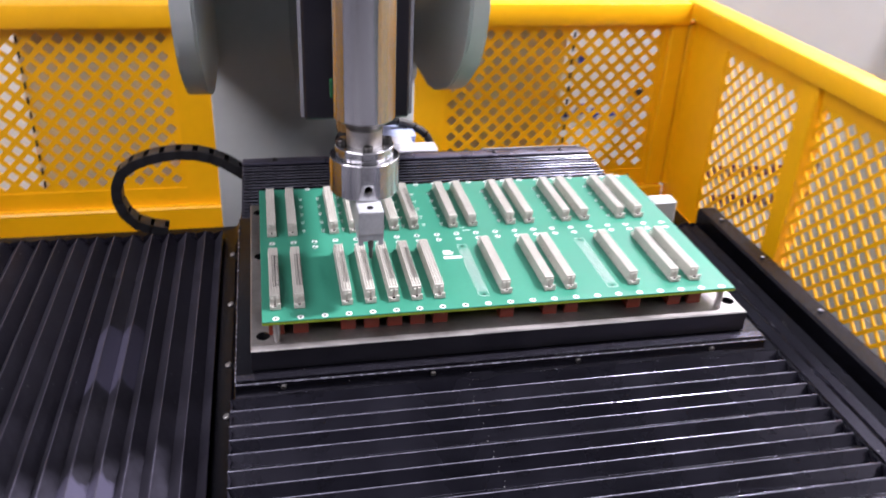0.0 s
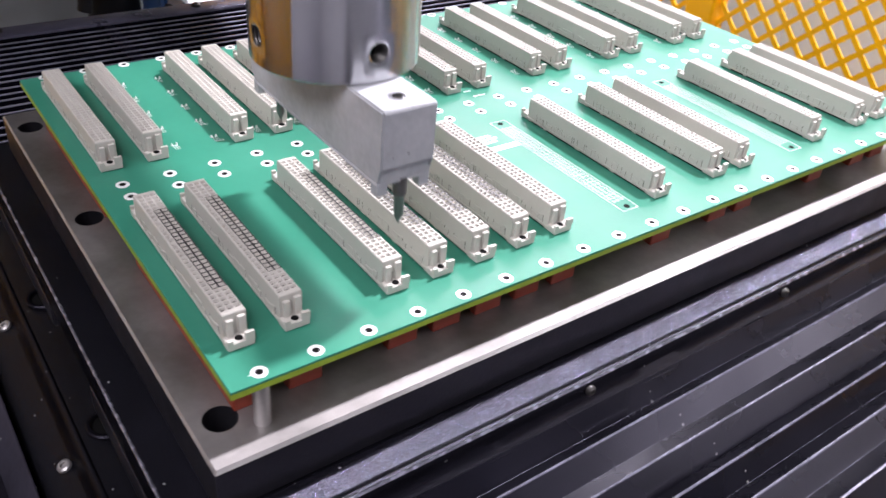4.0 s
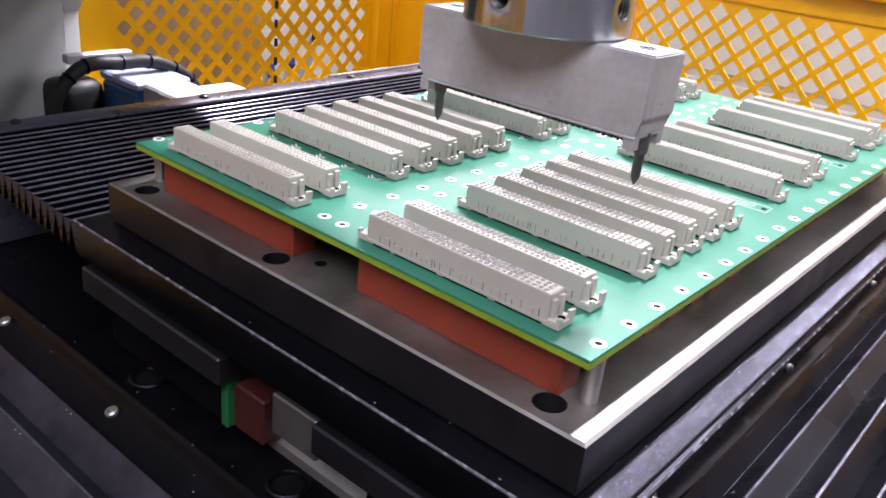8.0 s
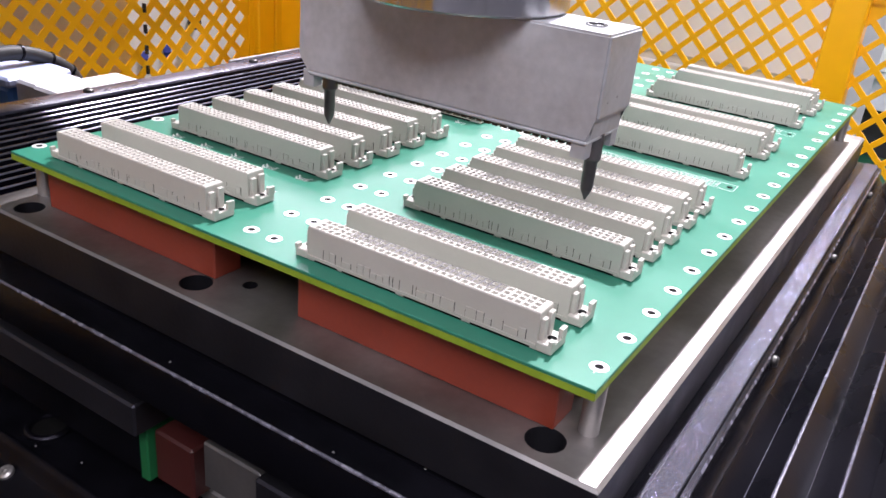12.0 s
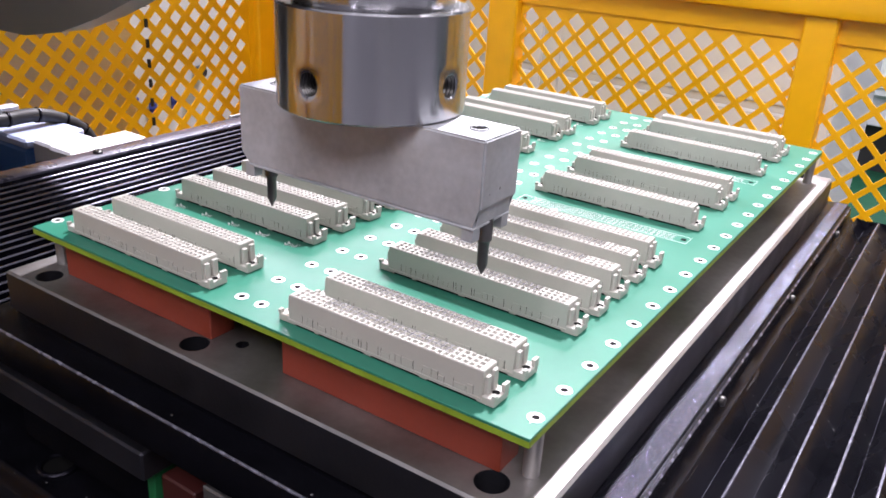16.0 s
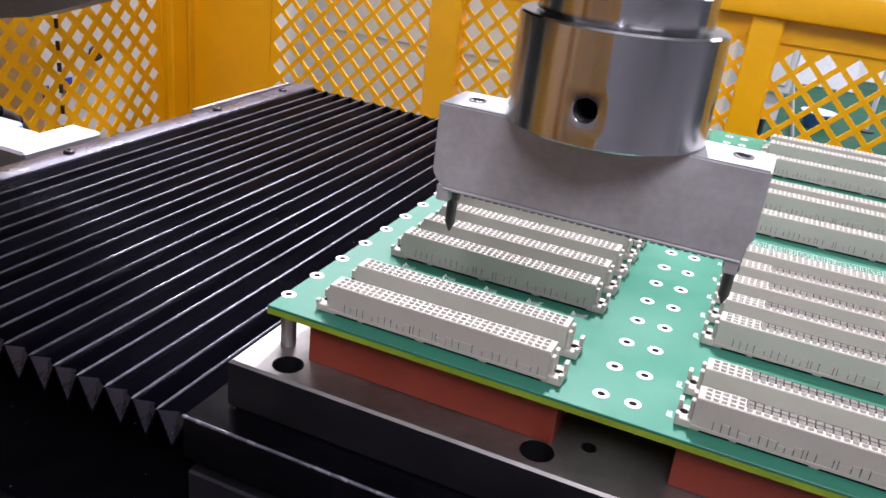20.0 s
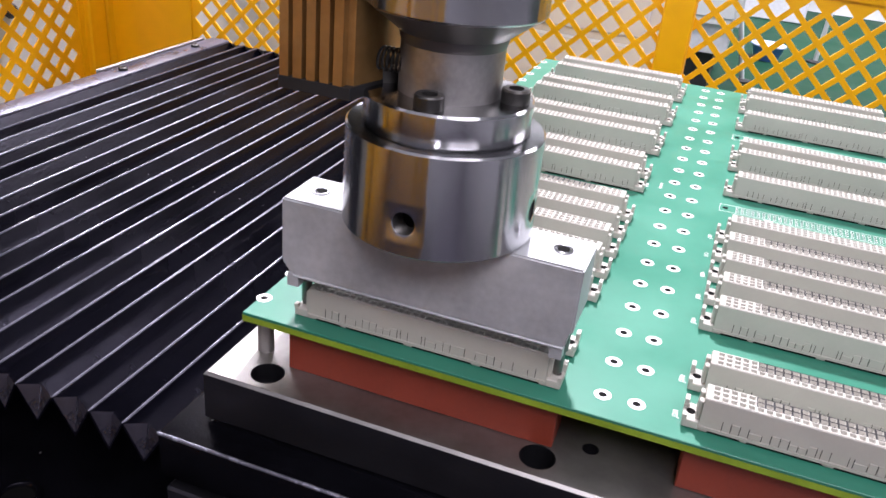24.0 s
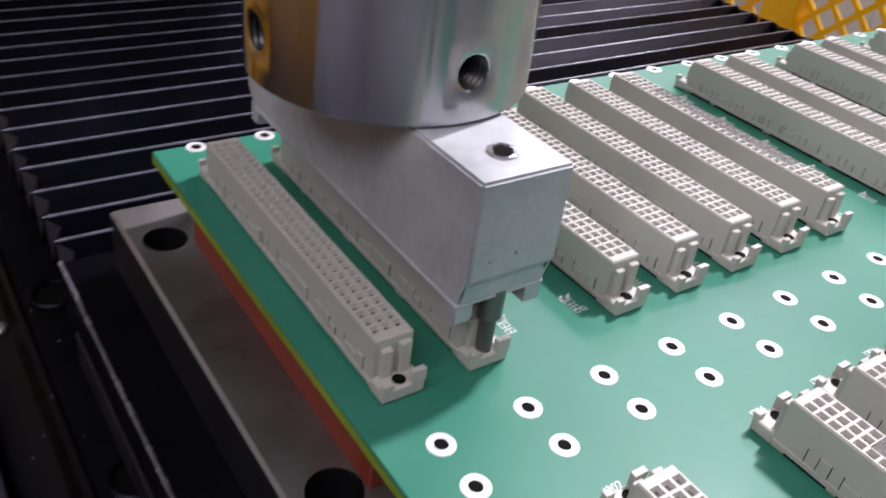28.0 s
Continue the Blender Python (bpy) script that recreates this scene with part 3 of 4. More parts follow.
def pleat_mesh(name, w0, w1, s, way, axis, cloth, crease, half):
    """One stiff leaf of a pleated cover, hinged at its ridge; it reaches s towards way, with a gusset at each end. axis: that of its ridge. half: half a pleat's usual width."""
    bm = bmesh.new()
    t = 0.0004

    def at(u, w, z):
        return (w, u, z) if axis == "x" else (u, w, z)
    if axis == "x":
        box(bm, w0, w1, min(0, way * s), max(0, way * s), -t, t)
    else:
        box(bm, min(0, way * s), max(0, way * s), w0, w1, -t, t)
    tilt = math.acos(min(1.0, half / s))
    mid = (way * half * math.cos(tilt), half * math.sin(tilt))
    for w, inward in ((w0, 1), (w1, -1)):
        tri = [at(0, w, 0), at(way * s, w, 0), at(mid[0], w + inward * 0.25 * s, mid[1])]
        f = bm.faces.new([bm.verts.new(p) for p in tri])
        f.material_index = 2
    n = len(bm.faces)
    # pale beads on ridge and valley, coloured for the glints there
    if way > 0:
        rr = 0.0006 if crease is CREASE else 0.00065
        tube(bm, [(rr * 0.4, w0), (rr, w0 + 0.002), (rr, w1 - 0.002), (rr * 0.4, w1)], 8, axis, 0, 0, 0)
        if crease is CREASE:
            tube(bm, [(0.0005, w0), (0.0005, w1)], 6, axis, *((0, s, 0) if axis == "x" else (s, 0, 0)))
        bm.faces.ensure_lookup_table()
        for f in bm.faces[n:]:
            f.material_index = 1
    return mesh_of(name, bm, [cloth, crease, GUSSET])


PLEATS = []     # (leaf, number, near end at t, far end at t, count, top at the near end, top at the far end, slant, axis)


def bellows(label, w0, w1, count, tops, slant, axis, start, end, cloth=BELLOWS, crease=None, half=0.008, pale_leaves=()):
    g = thing("pleated_cover", label, "bellows", "pleated covers of the table")
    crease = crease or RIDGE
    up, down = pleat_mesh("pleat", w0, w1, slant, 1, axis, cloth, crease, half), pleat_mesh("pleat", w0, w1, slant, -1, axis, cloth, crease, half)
    marked = {}
    for k in range(2 * count):
        me = down if k % 2 else up
        if k in pale_leaves:
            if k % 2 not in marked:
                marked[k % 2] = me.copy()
                marked[k % 2].materials[0] = PALEPATCH
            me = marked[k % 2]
        ob = new("pleat", me)
        ob.parent = g
        PLEATS.append((ob, k, start, end, count, *tops, slant, axis))
    return g


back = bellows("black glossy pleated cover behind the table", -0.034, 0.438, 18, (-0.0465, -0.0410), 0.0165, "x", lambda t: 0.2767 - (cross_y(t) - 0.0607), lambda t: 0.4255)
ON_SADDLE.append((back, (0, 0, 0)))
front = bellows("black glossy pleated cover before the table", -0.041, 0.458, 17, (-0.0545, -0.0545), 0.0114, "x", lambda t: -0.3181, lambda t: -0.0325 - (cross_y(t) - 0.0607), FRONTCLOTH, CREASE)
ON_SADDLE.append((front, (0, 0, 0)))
bellows("black pleated cover beside the saddle, painted paler for light", -0.40, 0.343, 14, (-0.1215, -0.1215), 0.0185, "y", lambda t: -0.4553, lambda t: -0.0646 - slot_x(t), LITCLOTH, LITCREASE, 0.0115, (17, 18, 19, 20))
bellows("black glossy pleated cover between saddle and end wall", -0.40, 0.343, 8, (-0.150, -0.150), 0.0105, "y", lambda t: 0.470 - slot_x(t), lambda t: 0.5285, BELLOWS, BLACK, 0.006)


# ---- fixture plate, pillars, support bars ----
def fixture_plate():
    g = thing("fixture_plate", "ground steel fixture plate with round holes on the table", "fixture plate")
    x0, x1, y0, y1, z0, z1 = -0.0222, 0.4305, -0.0134, 0.2664, -0.0423, -0.0215
    holes = [(-0.0116, 0.0074, 0.006), (-0.0125, 0.1474, 0.006), (-0.0130, 0.2460, 0.006), (-0.0009, 0.1323, 0.0028), (0.4210, 0.0071, 0.006), (0.4210, 0.1468, 0.006), (0.4210, 0.2460, 0.006)]
    # top face with true bores, their walls in the near-black side material
    bm = bmesh.new()
    c = 0.0012
    xs = sorted({x0 + c, x1 - c, *[h[0] - h[2] * 1.4 for h in holes], *[h[0] + h[2] * 1.4 for h in holes]})
    ys = sorted({y0 + c, y1 - c, *[h[1] - h[2] * 1.4 for h in holes], *[h[1] + h[2] * 1.4 for h in holes]})

    def quad(*p):
        f = bm.faces.new([bm.verts.new(q) for q in p])
        return f
    for a, b in zip(xs, xs[1:]):
        for d, e in zip(ys, ys[1:]):
            mx, my = (a + b) / 2, (d + e) / 2
            if any(abs(mx - h[0]) < h[2] * 1.4 and abs(my - h[1]) < h[2] * 1.4 for h in holes):
                continue
            quad((a, d, z1), (b, d, z1), (b, e, z1), (a, e, z1))
    for hx, hy, r in holes:
        n = 32
        q = r * 1.4
        for k in range(n):
            a0, a1 = 2 * math.pi * k / n, 2 * math.pi * (k + 1) / n

            def sq(a):
                u, v = math.cos(a), math.sin(a)
                s = q / max(abs(u), abs(v))
                return hx + u * s, hy + v * s, z1
            p0, p1 = (hx + r * math.cos(a0), hy + r * math.sin(a0), z1), (hx + r * math.cos(a1), hy + r * math.sin(a1), z1)
            quad(sq(a0), sq(a1), p1, p0)
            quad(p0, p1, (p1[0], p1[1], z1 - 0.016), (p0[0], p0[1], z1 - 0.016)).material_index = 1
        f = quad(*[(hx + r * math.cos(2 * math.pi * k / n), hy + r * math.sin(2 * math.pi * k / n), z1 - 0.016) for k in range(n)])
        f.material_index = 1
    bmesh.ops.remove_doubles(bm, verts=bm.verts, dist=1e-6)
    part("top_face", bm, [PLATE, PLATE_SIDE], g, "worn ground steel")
    bm = bmesh.new()
    o = [(x0, y0), (x1, y0), (x1, y1), (x0, y1)]
    i = [(x0 + c, y0 + c), (x1 - c, y0 + c), (x1 - c, y1 - c), (x0 + c, y1 - c)]
    for k in range(4):
        a, b, d, e = o[k], o[(k + 1) % 4], i[(k + 1) % 4], i[k]
        bm.faces.new([bm.verts.new(p) for p in ((*a, z1 - c), (*b, z1 - c), (*d, z1), (*e, z1))]).material_index = 1
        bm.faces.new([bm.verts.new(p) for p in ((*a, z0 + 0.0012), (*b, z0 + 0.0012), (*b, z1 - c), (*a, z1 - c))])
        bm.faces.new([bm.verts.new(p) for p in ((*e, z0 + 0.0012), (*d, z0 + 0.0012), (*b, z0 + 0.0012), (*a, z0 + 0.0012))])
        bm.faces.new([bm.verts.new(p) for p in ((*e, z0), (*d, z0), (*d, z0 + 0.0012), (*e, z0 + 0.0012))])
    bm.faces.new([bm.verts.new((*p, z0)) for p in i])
    part("side_face", bm, [PLATE_SIDE, RAILSTEEL], g, "near-black steel sides with a bright chamfer")
    ON_TABLE.append((g, (0, 0, 0)))


fixture_plate()

bm = bmesh.new()
tube(bm, [(0.0030, -0.0215), (0.0030, -0.0036)], 24)
pin_mesh = mesh_of("support_pillar", bm, RAILSTEEL)
for x, y in ((0.0, -0.0005), (0.0, 0.2545), (20 * PITCH, -0.0005), (20 * PITCH, 0.2545), (10 * PITCH, 0.2545)):
    ob = tagged(new("support_pillar", pin_mesh), "slim bright steel pillar under the board's edge", "pillar", "pillars under the board")
    ON_TABLE.append((ob, (x, y, 0)))

TOP_SLOTS = (0, 1, 3, 4, 5, 6, 7, 9, 10, 12, 13, 15, 16, 18, 19)
LOW_SLOTS = (0, 1, 3, 4, 5, 6, 7, 10, 12, 13, 16, 18, 19)

bm = bmesh.new()
box(bm, -0.0065, 0.0065, -0.0485, 0.0485, -0.0215, -0.0037, 0.0004)
bar_mesh = mesh_of("support_bar", bm, RED)
for row, slots in ((J1_Y, TOP_SLOTS), (J2_Y - 0.004, LOW_SLOTS)):
    for s in slots:
        ob = tagged(new("support_bar", bar_mesh), "brick-red fibre bar bearing the board from below", "support bar", "support bars under the board")
        ON_TABLE.append((ob, (s * PITCH, row, 0)))


# ---- backplane board ----
def writing(text, size, mat, parent, at, label=""):
    cu = bpy.data.curves.new("writing", "FONT")
    cu.body, cu.size, cu.align_x, cu.align_y, cu.extrude = text, size, "CENTER", "CENTER", 0.00002
    tmp = bpy.data.objects.new("writing", cu)
    scene.collection.objects.link(tmp)
    me = bpy.data.meshes.new_from_object(tmp.evaluated_get(bpy.context.evaluated_depsgraph_get()))
    bpy.data.objects.remove(tmp)
    me.materials.clear()
    me.materials.append(mat)
    ob = new("writing", me)
    ob.parent = parent
    ob.matrix_basis = at
    return tagged(ob, label)


def backplane():
    g = thing("backplane_board", "green circuit backplane with rows of connector slots", "circuit board")
    x0, x1, y0, y1 = -0.0116, 0.4182, -0.0042, 0.2568
    bm = bmesh.new()
    box(bm, x0, x1, y0, y1, -0.0012, 0.0, 0.0002)
    part("solder_mask", bm, GREEN, g, "glossy green solder mask")
    bm = bmesh.new()
    box(bm, x0, x1, y0, y1, -0.0034, -0.0012)
    part("laminate", bm, LAMINATE, g, "yellow-green laminate edge")
    # mounting holes: tinned rings round black discs painted for the bores' shade
    bm = bmesh.new()
    n = 16
    rings = ((0.0014, 0.00010), (0.0014, 0.00016), (0.0028, 0.00016), (0.0029, 0.0))
    vs = [[bm.verts.new((r * math.cos(2 * math.pi * (k + 0.5) / n), r * math.sin(2 * math.pi * (k + 0.5) / n), z)) for k in range(n)] for r, z in rings]
    for a, b in zip(vs, vs[1:]):
        for k in range(n):
            bm.faces.new((a[k], b[k], b[(k + 1) % n], a[(k + 1) % n]))
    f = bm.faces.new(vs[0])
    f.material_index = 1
    pad = mesh_of("mounting_pad", bm, [SILVER, RECESS_SHADE])
    for y in (0.0, 0.1215, 0.1323, 0.2551):
        for s in range(21):
            share("mounting_pad", pad, g, Matrix.Translation((s * PITCH, y, 0.0)))
    # bare connector footprints
    for s in (9, 15):
        bm = bmesh.new()
        w, h, t = 0.0047, 0.0478, 0.00010
        for a, b, c, d in ((-w, w, -h, -h + 0.0002), (-w, w, h - 0.0002, h), (-w, -w + 0.0002, -h, h), (w - 0.0002, w, -h, h)):
            box(bm, a, b, c, d, 0, t)
        fp = part("footprint", bm, SILK, g, "white outline of a bare connector place", at=Matrix.Translation((s * PITCH, J2_Y, 0)))
        bm = bmesh.new()
        for r in (-1, 0, 1):
            for c in range(32):
                tube(bm, [(0.00085, 0), (0.00085, 0.00012)], 8, "z", r * 0.00254, (c - 15.5) * 0.00254, 0)
        part("pad_field", bm, SILVER, fp)
        # the holes are raised black dots, painted for the shade inside
        bm = bmesh.new()
        for r in (-1, 0, 1):
            for c in range(32):
                tube(bm, [(0.0005, 0), (0.0005, 0.00018)], 8, "z", r * 0.00254, (c - 15.5) * 0.00254, 0)
        for y in (-0.045, 0.045):
            tube(bm, [(0.0014, 0), (0.0014, 0.00018)], 12, "z", 0, y, 0)
        part("hole_field", bm, RECESS_SHADE, fp)
    # capacitor places along the upper row
    bm = bmesh.new()
    for x in (-0.0013, 0.0009):
        tube(bm, [(0.0006, 0), (0.0005, 0.0004), (0.0002, 0.0011)], 8, "z", x, 0.0024, 0)
    for y in (0.0, -0.0021):
        for a, b, c, d in ((-0.0012, 0.0012, -0.00008, 0.00008), (-0.0012, 0.0012, 0.0013, 0.00146), (-0.0012, -0.00104, 0, 0.0014), (0.00104, 0.0012, 0, 0.0014), (-0.0001, 0.0001, 0, 0.0014)):
            box(bm, a, b, y + c, y + d, 0, 0.0001)
    box(bm, -0.0015, 0.0015, 0.0017, 0.00184, 0, 0.0001)
    cap = mesh_of("capacitor_place", bm, SILVER)
    for s in (1.55, 2.48, 3.5, 4.5, 5.5, 6.5, 7.55, 8.48, 11.48, 14.48, 17.48):
        for k in range(5):
            share("capacitor_place", cap, g, Matrix.Translation((s * PITCH, J1_Y + (k - 2) * 0.0185 - 0.002, 0)))
    # printed marks
    flat = Matrix.Translation
    for s, text in ((0, "J201"), (1, "J202"), (3, "J204"), (4, "J205"), (5, "J206"), (6, "J207"), (7, "J208")):
        writing(text, 0.0024, SILK, g, flat((s * PITCH + 0.0012, J2_Y + 0.0494, 0.00006)), "white printed slot number")
    writing("C42", 0.0022, SILK, g, flat((2.48 * PITCH + 0.0008, J1_Y - 0.0415, 0.00006)))
    writing("C40", 0.0022, SILK, g, flat((2.48 * PITCH + 0.0008, J1_Y - 0.023, 0.00006)))
    bm = bmesh.new()
    box(bm, 7.9 * PITCH, 8.75 * PITCH, 0.0825, 0.0865, 0, 0.0001)
    part("label_patch", bm, SILK, g, "white label patch")
    bm = bmesh.new()
    for k in range(3):
        box(bm, 7.95 * PITCH, (8.35 + 0.1 * (k % 2)) * PITCH, 0.0905 + k * 0.003, 0.0921 + k * 0.003, 0, 0.0001)
    part("printed_lines", bm, SILK, g)
    bm = bmesh.new()
    tube(bm, [(0.0008, 0), (0.0008, 0.0001), (0.00055, 0.0001), (0.00055, 0.0)], 10)
    dot = mesh_of("test_pad", bm, SILK)
    for x, y, n in ((9.42, 0.1383, 5), (9.34, 0.1453, 3)):
        for k in range(n):
            share("test_pad", dot, g, Matrix.Translation((x * PITCH + k * 0.0016, y, 0)))
    bm = bmesh.new()
    box(bm, -0.0040, -0.0022, -0.00012, 0.00012, 0, 0.0001)
    part("printed_mark", bm, SILK, g)
    ON_TABLE.append((g, (0, 0, 0)))


backplane()


# ---- connectors ----
def connector(name, streak):
    g = thing(name, "ivory plastic three-row socket connector standing on the board", "connector", "connectors on the backplane")
    L, W, H = 0.0424, 0.0042, 0.0120
    p = 0.00254
    bm = bmesh.new()

    def quad(*q, m=0):
        f = bm.faces.new([bm.verts.new(v) for v in q])
        f.material_index = m
    # top with square tapered mouths; their shallow floors are painted dark for shade
    nx, ny = 3, 32
    ex, ey = W - 0.0003, L - 0.0003
    for r in range(nx):
        for c in range(ny):
            cx, cy = (r - 1) * p, (c - 15.5) * p
            a, b, d, e = cx - p / 2, cx + p / 2, cy - p / 2, cy + p / 2
            if r == 0:
                a = -ex
            if r == 2:
                b = ex
            if c == 0:
                d = -ey
            if c == ny - 1:
                e = ey
            o = [(a, d), (b, d), (b, e), (a, e)]
            hs = 0.00097
            i1 = [(cx - hs, cy - hs), (cx + hs, cy - hs), (cx + hs, cy + hs), (cx - hs, cy + hs)]
            hb = 0.00062
            i2 = [(cx - hb, cy - hb), (cx + hb, cy - hb), (cx + hb, cy + hb), (cx - hb, cy + hb)]
            dark = streak and r >= 1 and 5 <= c <= 26
            for k in range(4):
                m = (k + 1) % 4
                quad((*o[k], H), (*o[m], H), (*i1[m], H), (*i1[k], H), m=2 if dark else 0)
                quad((*i1[k], H), (*i1[m], H), (*i2[m], H - 0.0010), (*i2[k], H - 0.0010), m=0)
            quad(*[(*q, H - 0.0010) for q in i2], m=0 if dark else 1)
    # rounded shoulder and walls
    lv = [(ex, ey, H), (W, L, H - 0.0004), (W, L, 0.0012)]
    for (xa, ya, za), (xb, yb, zb) in zip(lv, lv[1:]):
        A = [(-xa, -ya, za), (xa, -ya, za), (xa, ya, za), (-xa, ya, za)]
        B = [(-xb, -yb, zb), (xb, -yb, zb), (xb, yb, zb), (-xb, yb, zb)]
        for k in range(4):
            m = (k + 1) % 4
            quad(A[k], B[k], B[m], A[m])
    quad((-W, -L, 0.0012), (-W, L, 0.0012), (W, L, 0.0012), (W, -L, 0.0012))
    bmesh.ops.remove_doubles(bm, verts=bm.verts, dist=1e-7)
    part("housing", bm, [IVORY, MOUTH_SHADE, CONTACT], g)
    # foot rail with cut-outs
    bm = bmesh.new()
    for a, b in ((-0.0424, -0.0405), (-0.0205, -0.0175), (0.0035, 0.0065), (0.0280, 0.0300), (0.0395, 0.0424)):
        box(bm, -0.00425, 0.00425, a, b, 0.0002, 0.0010)
    box(bm, -0.0046, 0.0046, -0.0424, 0.0424, 0.0010, 0.0020)
    part("foot_rail", bm, IVORY, g)
    # dark sheet painted for the shadow gap between housing and board
    boxpart("gap_shade", (-0.0041, 0.0041, -0.0415, 0.0415, 0.00005, 0.0011), RECESS_SHADE, g, "dark sheet for the shade under the housing")
    # end ears with screw seat, a black disc painted for its shade
    for sgn in (-1, 1):
        bm = bmesh.new()
        ya, yb = (0.0424, 0.0474)
        ys = sorted((sgn * ya, sgn * yb))
        box(bm, -0.0047, 0.0047, ys[0], ys[1], 0.0003, 0.0032, 0.0003)
        ye = sorted((sgn * 0.0463, sgn * 0.0474))
        box(bm, 0.0016, 0.0047, ye[0] - 0.0001, ye[1] + 0.0001, 0.0030, 0.0060)
        box(bm, -0.0047, -0.0028, ye[0] - 0.0001, ye[1] + 0.0001, 0.0030, 0.0046)
        yi = sorted((sgn * 0.0424, sgn * 0.0438))
        box(bm, -0.0032, -0.0008, yi[0], yi[1], 0.0030, 0.0098, 0.0002)
        box(bm, 0.0008, 0.0034, yi[0], yi[1], 0.0030, 0.0105, 0.0002)
        ear = part("end_ear", bm, IVORY, g)
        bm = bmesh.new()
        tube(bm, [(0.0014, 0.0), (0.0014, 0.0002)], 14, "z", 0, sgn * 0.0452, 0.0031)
        part("screw_seat", bm, RECESS_SHADE, ear)
    # fine vertical slits low on both flanks: thin dark strips for their shade
    bm = bmesh.new()
    rnd = random.Random(5)
    y, slits = -0.039, []
    while y < 0.040:
        slits.append((y, 0.0054 if rnd.random() < 0.75 else 0.0042))
        y += rnd.choice((0.00127, 0.00254, 0.00254, 0.0038, 0.005))
    for y, h in slits:
        box(bm, -0.00424, -0.0042, y, y + 0.00022, 0.0021, h)
        box(bm, 0.0042, 0.00424, y, y + 0.00022, 0.0021, h)
    n = len(bm.faces)
    for (y, h), (y2, _) in zip(slits, slits[1:]):
        if y2 - y > 0.002 and rnd.random() < 0.65:
            for x in (-0.00445, 0.0042):
                box(bm, x, x + 0.00025, y + 0.00026, y2 - 0.00004, 0.0021, h)
    bm.faces.ensure_lookup_table()
    for f in bm.faces[n:]:
        f.material_index = 1
    tagged(part("flank_relief", bm, [CONTACT, IVORY], g), "dark strips for shaded slits, and raised panels, low on the flank", kind="stuff")
    return g


first = connector("socket_connector", False)
streaked = connector("socket_connector", True)
used = {}
for row, slots in ((J1_Y, TOP_SLOTS), (J2_Y, LOW_SLOTS)):
    for s in slots:
        kind = streaked if (row == J2_Y and s < 7) or (row == J1_Y and s == 7) else first
        ob = kind if kind not in used else copy_thing(kind, Matrix.Identity(4))
        used[kind] = True
        ON_TABLE.append((ob, (s * PITCH, row, 0)))
tagged(streaked, "ivory plastic socket connector with dark contacts showing in its mouths")


# ---- press ram and tool ----
def press_ram():
    g = thing("press_ram", "polished steel press ram with bolted flange", "press ram")
    bm = bmesh.new()
    tube(bm, [(0.0249, 0.1106), (0.0256, 0.1113), (0.0256, 0.62)], 64)
    part("spindle", bm, CHROME, g)
    bm = bmesh.new()
    tube(bm, [(0.0150, 0.1010), (0.0154, 0.1020), (0.0158, 0.1040), (0.0244, 0.1104), (0.0249, 0.1106)], 64)
    part("taper", bm, PINSTEEL, g, "dark steel taper")
    bm = bmesh.new()
    tube(bm, [(0.0150, 0.0860), (0.0150, 0.1028)], 48)
    part("neck", bm, NECKSTEEL, g, "dull worn steel neck")
    bm = bmesh.new()
    tube(bm, [(0.0238, 0.0760), (0.0238, 0.0776), (0.0248, 0.0779), (0.0249, 0.0783), (0.0249, 0.0862), (0.0243, 0.0869)], 64)
    fl = part("flange", bm, CHROME, g)
    for k in range(4):
        a = math.radians(3 + 90 * k)
        bm = bmesh.new()
        x, y = 0.0195 * math.cos(a), 0.0195 * math.sin(a)
        tube(bm, [(0.0041, 0.0860), (0.0042, 0.0864), (0.0042, 0.0904), (0.0038, 0.0909), (0.0023, 0.0909), (0.0022, 0.0880)], 20, "z", x, y)
        part("cap_screw", bm, DARKSTEEL, fl, "black socket head screw")
    # ribbed housing behind the spindle
    outline = [(0.0190, 0.0260), (0.0190, 0.0445)]
    for k in range(5):
        y = 0.0445 - 0.0042 * k
        outline += [(-0.0196, y), (-0.0196, y - 0.0028), (-0.0170, y - 0.0030), (-0.0170, y - 0.0040)]
    outline += [(-0.0170, 0.0225), (-0.0060, 0.0190), (0.0120, 0.0190)]
    bm = bmesh.new()
    prism(bm, outline, 0.0880, 0.42, "z")
    part("scale_housing", bm, BRONZE, g, "ribbed bronze-brown housing")
    bm = bmesh.new()
    prism(bm, [(0.0192, 0.0258), (0.0192, 0.0448), (-0.0198, 0.0448), (-0.0198, 0.0224), (-0.0060, 0.0188), (0.0122, 0.0188)], 0.0845, 0.0880, "z")
    part("end_cap", bm, RUBBER, g, "black end cap")
    bm = bmesh.new()
    loops = []
    for k in range(12 * 14 + 1):
        a = 2 * math.pi * k / 14
        c = Vector((-0.006 + 0.0032 * math.cos(a), 0.0100 + 0.0014 * k / 14, 0.0945 + 0.0032 * math.sin(a)))
        u = Vector((math.cos(a), 0, math.sin(a)))
        loops.append([bm.verts.new(c + (u * math.cos(b) + Vector((0, 1, 0)) * math.sin(b)) * 0.00045) for b in (0, 1.57, 3.14, 4.71)])
    for A, B in zip(loops, loops[1:]):
        for k in range(4):
            bm.faces.new((A[k], A[(k + 1) % 4], B[(k + 1) % 4], B[k])).smooth = True
    part("spring", bm, DARKSTEEL, g, "dark coil spring")
    for x in (-0.026, 0.018):
        boxpart("clamp", (x, x + 0.006, 0.020, 0.028, 0.120, 0.134), SEALGREEN, g, "small green clamp")
    ON_RAM.append((g, (0, 0, 0)))


press_ram()


